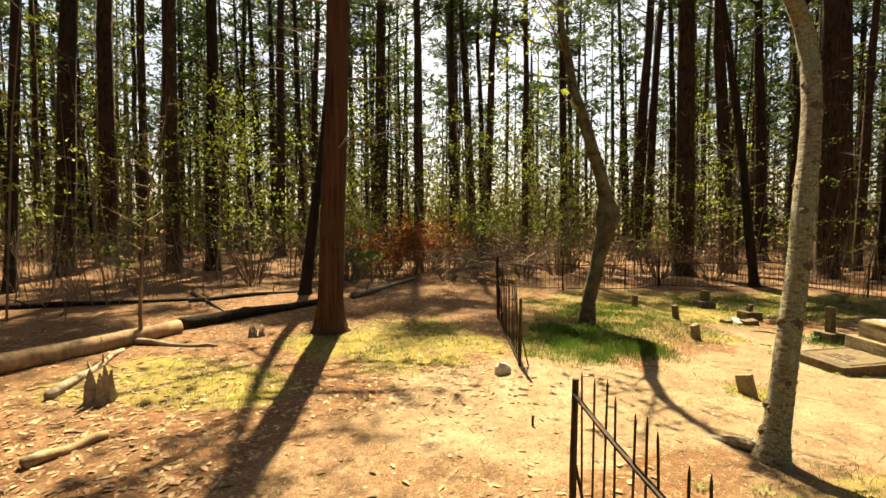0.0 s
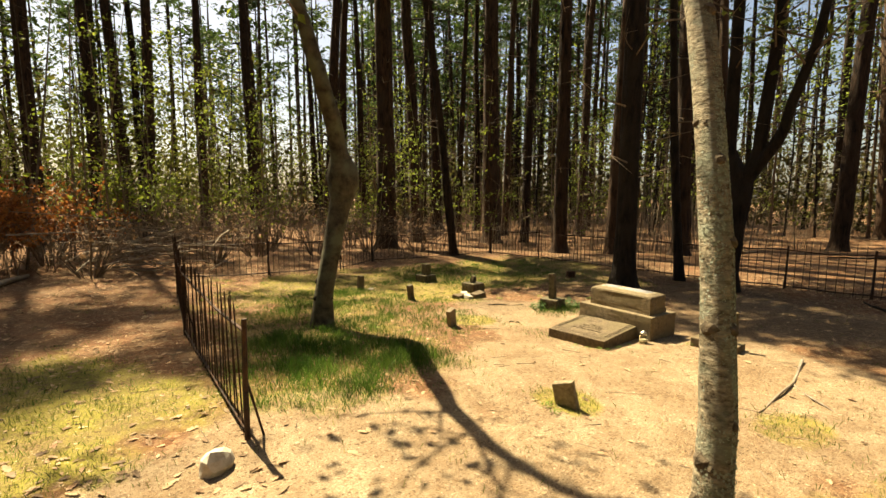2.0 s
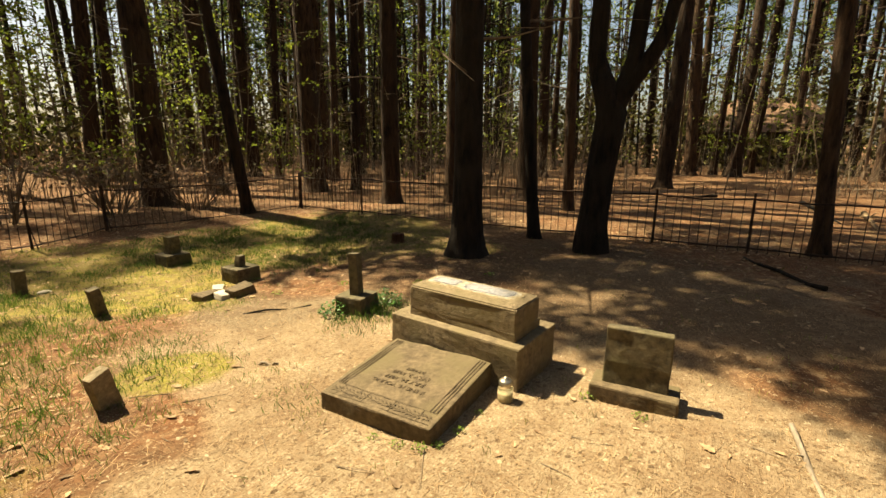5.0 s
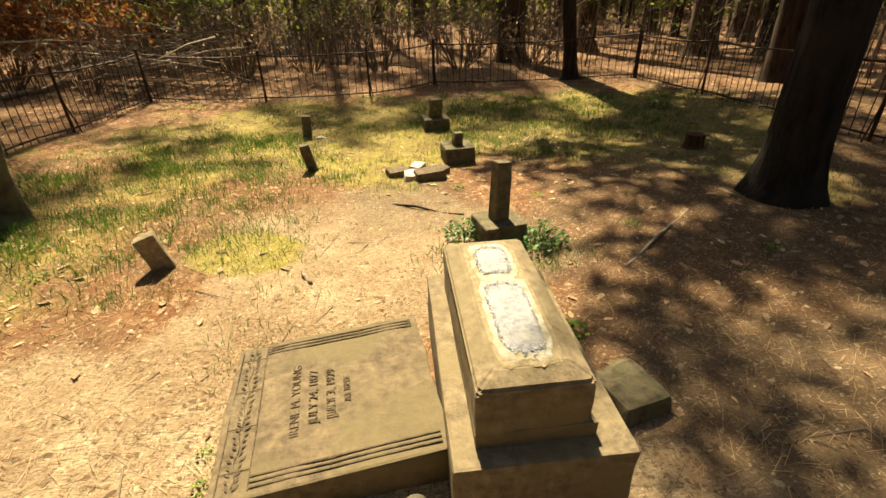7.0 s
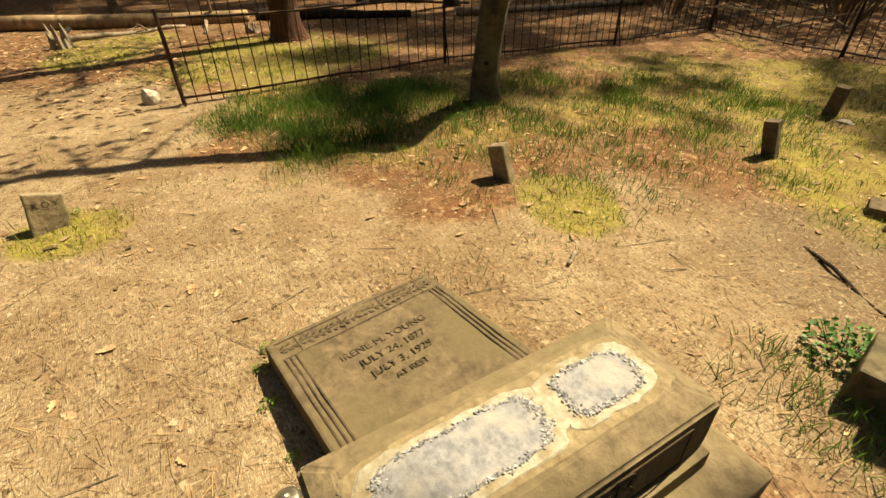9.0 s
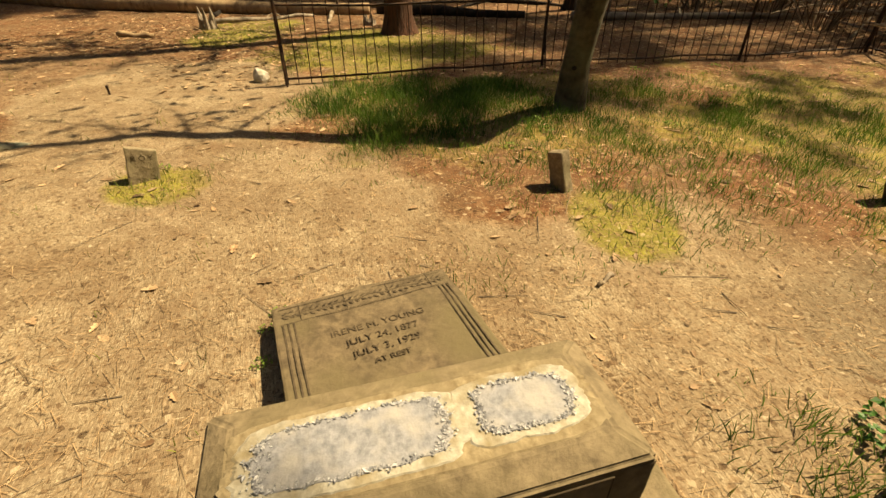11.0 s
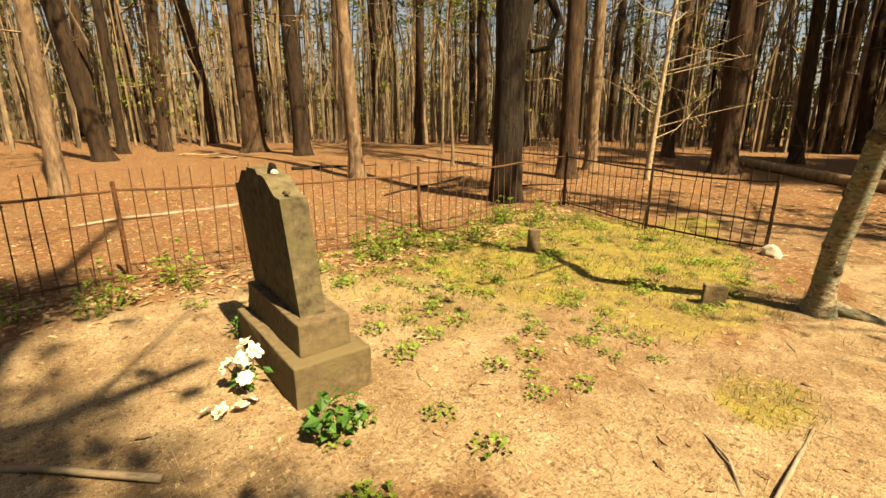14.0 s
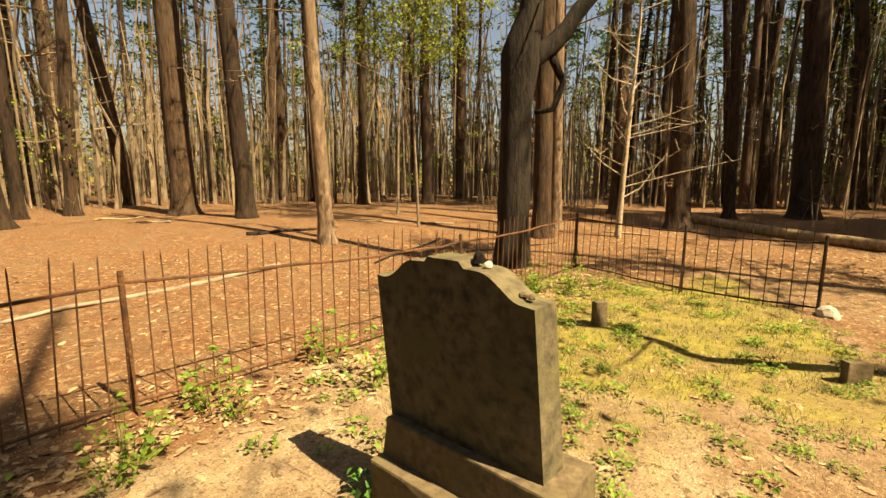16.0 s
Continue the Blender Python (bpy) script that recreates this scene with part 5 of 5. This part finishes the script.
bouquet(6.12, 1.80, [(0.0, 0.0, 0.17, .055), (0.06, 0.05, 0.20, .06), (-0.05, 0.02, 0.22, .055), (-0.02, -0.06, 0.24, .05), (0.09, -0.03, 0.15, .05), (0.03, 0.1, 0.12, .05)], "faded white cloth flowers leaning beside the tall headstone", 3)
bouquet(6.16, 1.98, [(0, 0, 0.04, .06), (0.05, 0.03, 0.03, .05)], "fallen white cloth flower on the sand", 5)
bouquet(6.36, 1.95, [(0, 0, 0.03, .05), (-0.06, 0.03, 0.03, .05)], "loose white cloth petals on the sand", 6)

top = surf(5.77, 1.64) - 0.04
root = thing("pebble_offering", pose(5.84, 1.66, top + 0.44 + 0.775 - 0.012, 0, 0, 10), "little cluster of dark cone and pale shell resting on the headstone", "offering")
part("cone", rock_bm(0.05, 0.045, 0.05, 4), M_OAKB, root)
ob = part("shell", rock_bm(0.04, 0.03, 0.025, 6), M_ROCK, root)
ob.location = (0.01, 0.045, -0.01)
root = thing("pebble", pose(5.84, 1.86, top + 0.44 + 0.668, 0, 0, 0), "small tan pebbles on the headstone's shoulder", "pebble")
part("stone", rock_bm(0.04, 0.03, 0.02, 8), M_STONE, root)
ob = part("stone", rock_bm(0.03, 0.03, 0.018, 9), M_STONE, root)
ob.location = (0.005, 0.035, 0)


# ---- bushes, brush pile, weeds ----
def bush(x, y, r, h, mat, label, seed, leaves=900, size=0.09, name="bush", bare=0):
    PLACED.append((x, y))
    rnd = random.Random(seed)
    root = thing(name, pose(x, y, surf(x, y) - 0.02), label, "bush")
    g, tips = Geo(), []
    for i in range(26):
        a, k = rnd.uniform(0, 6.283), rnd.uniform(0.3, 1.0)
        p = Vector((math.cos(a) * r * 0.12, math.sin(a) * r * 0.12, 0))
        q = Vector((math.cos(a) * r * k * 0.6, math.sin(a) * r * k * 0.6, h * rnd.uniform(0.35, 0.6)))
        e = Vector((math.cos(a) * r * k, math.sin(a) * r * k, h * rnd.uniform(0.5, 1.0)))
        g.tube([p, q, e], [0.012, 0.008, 0.003], 4, cap=False)
        for _ in range(6):
            s = q.lerp(e, rnd.random())
            t = s + Vector((rnd.gauss(0, .3), rnd.gauss(0, .3), rnd.gauss(.1, .25))) * r * 0.6
            g.tube([s, t], [0.005, 0.002], 3, cap=False)
            tips.append(t)
    part("stemwork", g, M_TWIG, root)["kind"] = "stuff"
    if leaves:
        part("foliage", tufts(tips, rnd, max(leaves // len(tips), 1), size, 0.12, 0.65), mat, root)["kind"] = "stuff"


bush(-2.4, 15.0, 1.5, 1.5, M_RED, "bush with rust-red and green leaves at the wood's edge", 1, 1900, 0.11)
bush(-1.2, 16.4, 1.5, 2.0, M_RED, "rust-red leaved shrub behind the fallen branch", 2, 1300, 0.11)
bush(-3.4, 14.0, 1.3, 1.1, M_IVY, "low dark green shrub in the brush", 3, 900, 0.10)
bush(0.6, 17.6, 1.2, 2.6, M_LEAF, "yellow-green leafing shrub behind the fence", 4, 700, 0.10)
bush(3.2, 15.8, 1.6, 1.6, M_LEAF, "sparse leafing brush beyond the north fence", 5, 250, 0.09)
bush(2.0, 15.0, 1.3, 1.3, M_DRYLEAF, "bare tangled brush with dry leaves", 6, 160, 0.09)
bush(4.8, 15.6, 1.2, 1.5, M_DRYLEAF, "bare tangled brush with dry leaves", 7, 160, 0.09)
bush(-6.0, 13.2, 1.5, 2.2, M_TWIG, "bare grey brush in the shade", 8, 0)
bush(-5.0, 15.5, 1.6, 2.4, M_LEAF, "sparse leafing brush in the shade", 9, 260, 0.08)
bush(6.6, 15.8, 1.3, 1.3, M_DRYLEAF, "bare tangled brush with dry leaves", 11, 160, 0.09)
bush(8.0, 15.2, 1.2, 1.1, M_DRYLEAF, "bare tangled brush with dry leaves", 12, 120, 0.09)
bush(-0.4, 13.9, 1.2, 1.2, M_DRYLEAF, "bare tangled brush with dry leaves", 13, 160, 0.09)
bush(3.8, 17.0, 1.6, 1.8, M_DRYLEAF, "bare tangled brush with dry leaves", 14, 160, 0.09)
bush(1.4, 16.4, 1.3, 1.9, M_LEAF, "sparse leafing brush beyond the north fence", 15, 300, 0.08)
bush(7.6, 19.5, 1.5, 1.6, M_LEAF, "sparse leafing brush among pines", 10, 250, 0.09)

root = thing("brush_pile", pose(0.7, 14.4, surf(0.7, 14.4)), "pale heap of dead branches behind the iron fence", "brush pile")
rb = random.Random(9)
for i in range(70):
    a = rb.uniform(0, 6.283)
    L = rb.uniform(0.8, 2.0)
    c = Vector((rb.gauss(0, .55), rb.gauss(0, .45), abs(rb.gauss(.35, .25)) + 0.05))
    d = Vector((math.cos(a), math.sin(a), rb.gauss(0, .25))) * L / 2
    g = Geo()
    p, q = c - d, c + d
    p.z, q.z = max(p.z, 0.02), max(q.z, 0.02)
    g.tube([p, c + Vector((0, 0, 0.05)), q], [0.018, 0.013, 0.006], 5)
    part("stick", g, M_DEADW, root)


def weed(x, y, r, n, size, label, seed, mat=None, h=0.16):
    rnd = random.Random(seed)
    root = thing("weed", pose(x, y, surf(x, y)), label, "weed", "broad-leaved weeds")
    g = Geo()
    for _ in range(n):
        a, k = rnd.uniform(0, 6.283), math.sqrt(rnd.random())
        c = Vector((math.cos(a) * r * k, math.sin(a) * r * k, rnd.uniform(0.03, h) * (1.15 - k * 0.6)))
        g.leaf(c, size * rnd.uniform(0.6, 1.3), Vector((rnd.gauss(0, .5), rnd.gauss(0, .5), 1)), 0.85)
        if rnd.random() < 0.3:
            g.tube([(c.x * 0.5, c.y * 0.5, 0), c], [0.002, 0.0015], 3, cap=False)
    part("foliage", g, mat or M_IVY, root)["kind"] = "stuff"
    return root


weed(5.88, 2.42, 0.15, 70, 0.065, "glossy green leafy plant at the foot of the tall headstone", 1, h=0.24)
weed(5.98, 1.12, 0.10, 30, 0.05, "dark green weed behind the tall headstone", 2)
w0 = weed(4.9, 1.6, 0.09, 34, 0.024, "small bright green weed in the sand", 3, M_SPROUT, 0.06)
w1 = weed(4.3, 0.2, 0.15, 70, 0.036, "leafy weed beside the rusty fence", 4, M_SPROUT, 0.30)
weed(5.97, 7.28, 0.19, 210, 0.03, "dark green leafy weeds at the leaning column's foot", 5, h=0.16)
weed(5.5, 7.52, 0.15, 150, 0.03, "dark green leafy weeds behind the stone block", 6, h=0.14)
weed(5.85, 6.3, 0.08, 26, 0.04, "small green weed against the stone block", 7, M_SPROUT, h=0.08)
rb = random.Random(31)
for i in range(220):
    src = w0 if i < 185 else w1
    x, y = rb.uniform(1.0, 6.2), rb.uniform(-0.2, 3.0)
    if i >= 185:
        x, y = rb.uniform(1.0, 9.5), rb.uniform(-0.45, 0.25)
    if 5.3 < x < 6.2 and 0.9 < y < 2.4:
        continue
    c = copy_thing(src, pose(x, y, surf(x, y), 0, 0, rb.uniform(0, 360)))
    k = rb.uniform(0.6, 1.4)
    c.scale = (k, k, k)
for x, y, k in ((4.36, 5.52, 0.9), (4.44, 5.47, 0.7), (4.33, 5.66, 0.8), (4.62, 5.46, 0.8), (4.85, 5.48, 0.6), (5.28, 4.72, 0.9), (5.33, 5.02, 1.0), (2.72, 4.78, 1.0), (2.68, 4.66, 0.9), (4.31, 5.8, 0.7)):
    c = copy_thing(w0, pose(x, y, surf(x, y), 0, 0, rb.uniform(0, 360)))
    c.scale = (k * 0.6, k * 0.6, k * 0.7)
for i in range(26):
    x, y = rb.uniform(1.0, 8.5), rb.uniform(6.8, 12.5)
    c = copy_thing(w0, pose(x, y, surf(x, y), 0, 0, rb.uniform(0, 360)))
    c.scale = (0.8, 0.8, 0.8)


# ---- house far among the trees ----
def house(x, y, yaw):
    z = surf(x, y) - 0.1
    root = thing("wooden_house", pose(x, y, z, 0, 0, yaw), "low wooden house with a brown hipped roof among far trees", "house")
    part("wall", block(8.0, 6.0, 2.6, 0, 0.02, cuts=0), M_BOARD, root)
    bm = bmesh.new()
    v = [bm.verts.new(c) for c in ((-4.8, -3.8, 2.5), (4.8, -3.8, 2.5), (4.8, 3.8, 2.5), (-4.8, 3.8, 2.5), (-2.2, 0, 5.0), (2.2, 0, 5.0))]
    for f in ((0, 1, 5, 4), (1, 2, 5), (2, 3, 4, 5), (3, 0, 4), (3, 2, 1, 0)):
        bm.faces.new([v[i] for i in f])
    part("roof", bm, M_ROOF, root)
    for px in (-3.6, -1.2, 1.2, 3.6):
        part("porch_post", block(0.16, 0.16, 2.5, 0, 0.01, cx=px, cy=-3.6, cuts=0), M_BOARD, root)
    for px in (-2.4, 2.4):
        w = part("window", block(1.0, 0.06, 1.1, 0.9, 0.01, cx=px, cy=-3.02, cuts=0), M_PALEBARK, root)
        part("pane", block(0.8, 0.03, 0.9, 1.0, 0.0, cx=px, cy=-3.06, cuts=0), M_GLASS, w)
    part("door", block(0.95, 0.06, 2.05, 0.0, 0.01, cx=0, cy=-3.02, cuts=0), M_ROOF, root)


house(47.0, 6.5, 95)


# ---- ground cover ----
rg = random.Random(55)
# fallen oak leaves
g = Geo()
n = 0
while n < 21000:
    x, y = rg.uniform(-7, 12), rg.uniform(-6, 16)
    inside = 0.6 < x < 10.2 and -0.4 < y < 13.2
    d = 0.22 if inside else 0.75
    if y < 0.5 and y > -1.2 and 0.5 < x < 9:
        d = 1.0
    d *= 1.0 - 0.75 * sand_cover(x, y)
    d *= 0.6 + 0.8 * noise.noise((x * 0.8, y * 0.8, 1.5))
    if x < -4 or y > 14 or y < -1.2:
        d *= 0.6
    if rg.random() > d:
        continue
    g.oak_leaf((x, y, surf(x, y) + 0.004), rg.uniform(0.03, 0.085), Vector((rg.gauss(0, .13), rg.gauss(0, .13), 1)))
    n += 1
for x0, x1, y0, y1, count in ((0.7, 9.5, -0.45, 0.35, 1500), (-1.2, 0.8, 3.6, 6.6, 240), (-6, -1.5, 1.5, 6, 700)):
    for _ in range(count):
        x, y = rg.uniform(x0, x1), rg.triangular(y0, y1, y0 + 0.35 * (y1 - y0))
        g.oak_leaf((x, y, surf(x, y) + rg.uniform(0.003, 0.008)), rg.uniform(0.04, 0.095), Vector((rg.gauss(0, .16), rg.gauss(0, .16), 1)))
tagged(part("leaf_litter", g, M_DRYLEAF), "dry tan oak leaves strewn on the ground", "leaf litter", kind="stuff")
# pine straw
g = Geo()
for i in range(42000):
    x, y = (rg.uniform(-4, 10.5), rg.uniform(-3, 13.5)) if i % 2 else (rg.uniform(1.5, 8.0), rg.uniform(1.0, 8.0))
    a, L = rg.gauss(0.6, 0.9), rg.uniform(0.04, 0.11)
    dx, dy = math.cos(a) * L, math.sin(a) * L
    nx, ny = -math.sin(a) * 0.0009, math.cos(a) * 0.0009
    z = surf(x, y) + 0.004
    g.add([(x - nx, y - ny, z), (x + nx, y + ny, z), (x + dx + nx, y + dy + ny, z + 0.006), (x + dx - nx, y + dy - ny, z + 0.006)], [(0, 1, 2, 3)])
tagged(part("pine_straw", g, M_STRAW), "reddish fallen pine needles on the sand", "pine straw", kind="stuff")
# small twigs and bark chips
g = Geo()
for _ in range(1300):
    x, y = rg.uniform(-5, 11), rg.uniform(-4, 14.5)
    a, L = rg.uniform(0, 6.283), abs(rg.gauss(0.08, 0.1)) + 0.03
    z = surf(x, y)
    g.tube([(x, y, z + 0.004), (x + math.cos(a) * L, y + math.sin(a) * L, surf(x + math.cos(a) * L, y + math.sin(a) * L) + 0.008)], [rg.uniform(0.0015, 0.004), 0.0012], 4)
tagged(part("twig_litter", g, M_TWIG), "small dry twigs scattered over the ground", "twigs", kind="stuff")


# grass: thick by the crooked tree, thin and yellowing elsewhere
def tall_grass(x, y):
    return max(blob(x, y, 1.95, 7.0, 1.1, 1.25), 0.5 * blob(x, y, 3.0, 9.0, 1.6, 2.0), 0.4 * blob(x, y, 7.0, 11.0, 2.2, 2.0), 0.7 * blob(x, y, 5.50, 7.12, 0.3, 0.25), 0.5 * blob(x, y, 5.95, 7.2, 0.25, 0.25), 0.4 * blob(x, y, 3.5, 7.1, 0.5, 0.4),
               0.12 * blob(x, y, 4.3, 6.45, 0.15, 0.3))


for mat, name, label, count, green in ((M_GRASS, "green_grass", "bright green grass tufts in the old graveyard", 50000, True), (M_GRASSY, "yellow_grass", "short yellowing grass and moss on the sand", 34000, False)):
    g = Geo()
    n = 0
    while n < count:
        x, y = rg.uniform(-3.5, 10.2), rg.uniform(-0.6, 13.4)
        t, m = tall_grass(x, y), moss_cover(x, y)
        t *= 0.35 + 0.9 * max(noise.noise((x * 2.3, y * 2.3, 8.0)) + 0.35, 0)
        d = max(t * 0.8, (0.16 if green else 0.55) * m * (0.55 + 0.9 * noise.noise((x * 1.7, y * 1.7, 6.0))))
        if not green:
            d = max(d * (1 - 0.7 * t), 0.01)
        if rg.random() > d:
            continue
        for _ in range(5):
            bx, by = x + rg.gauss(0, .035), y + rg.gauss(0, .035)
            h = (0.028 + 0.075 * min(t, 1)) * rg.uniform(0.5, 1.6) if green else rg.uniform(0.015, 0.05)
            z = surf(bx, by)
            g.blade((bx, by, z - 0.005), (bx + rg.gauss(0, .45) * h, by + rg.gauss(0, .45) * h, z + h), 0.0035 + 0.012 * h, 0.12 * h)
            n += 1
    tagged(part(name, g, mat), label, "grass", kind="stuff")
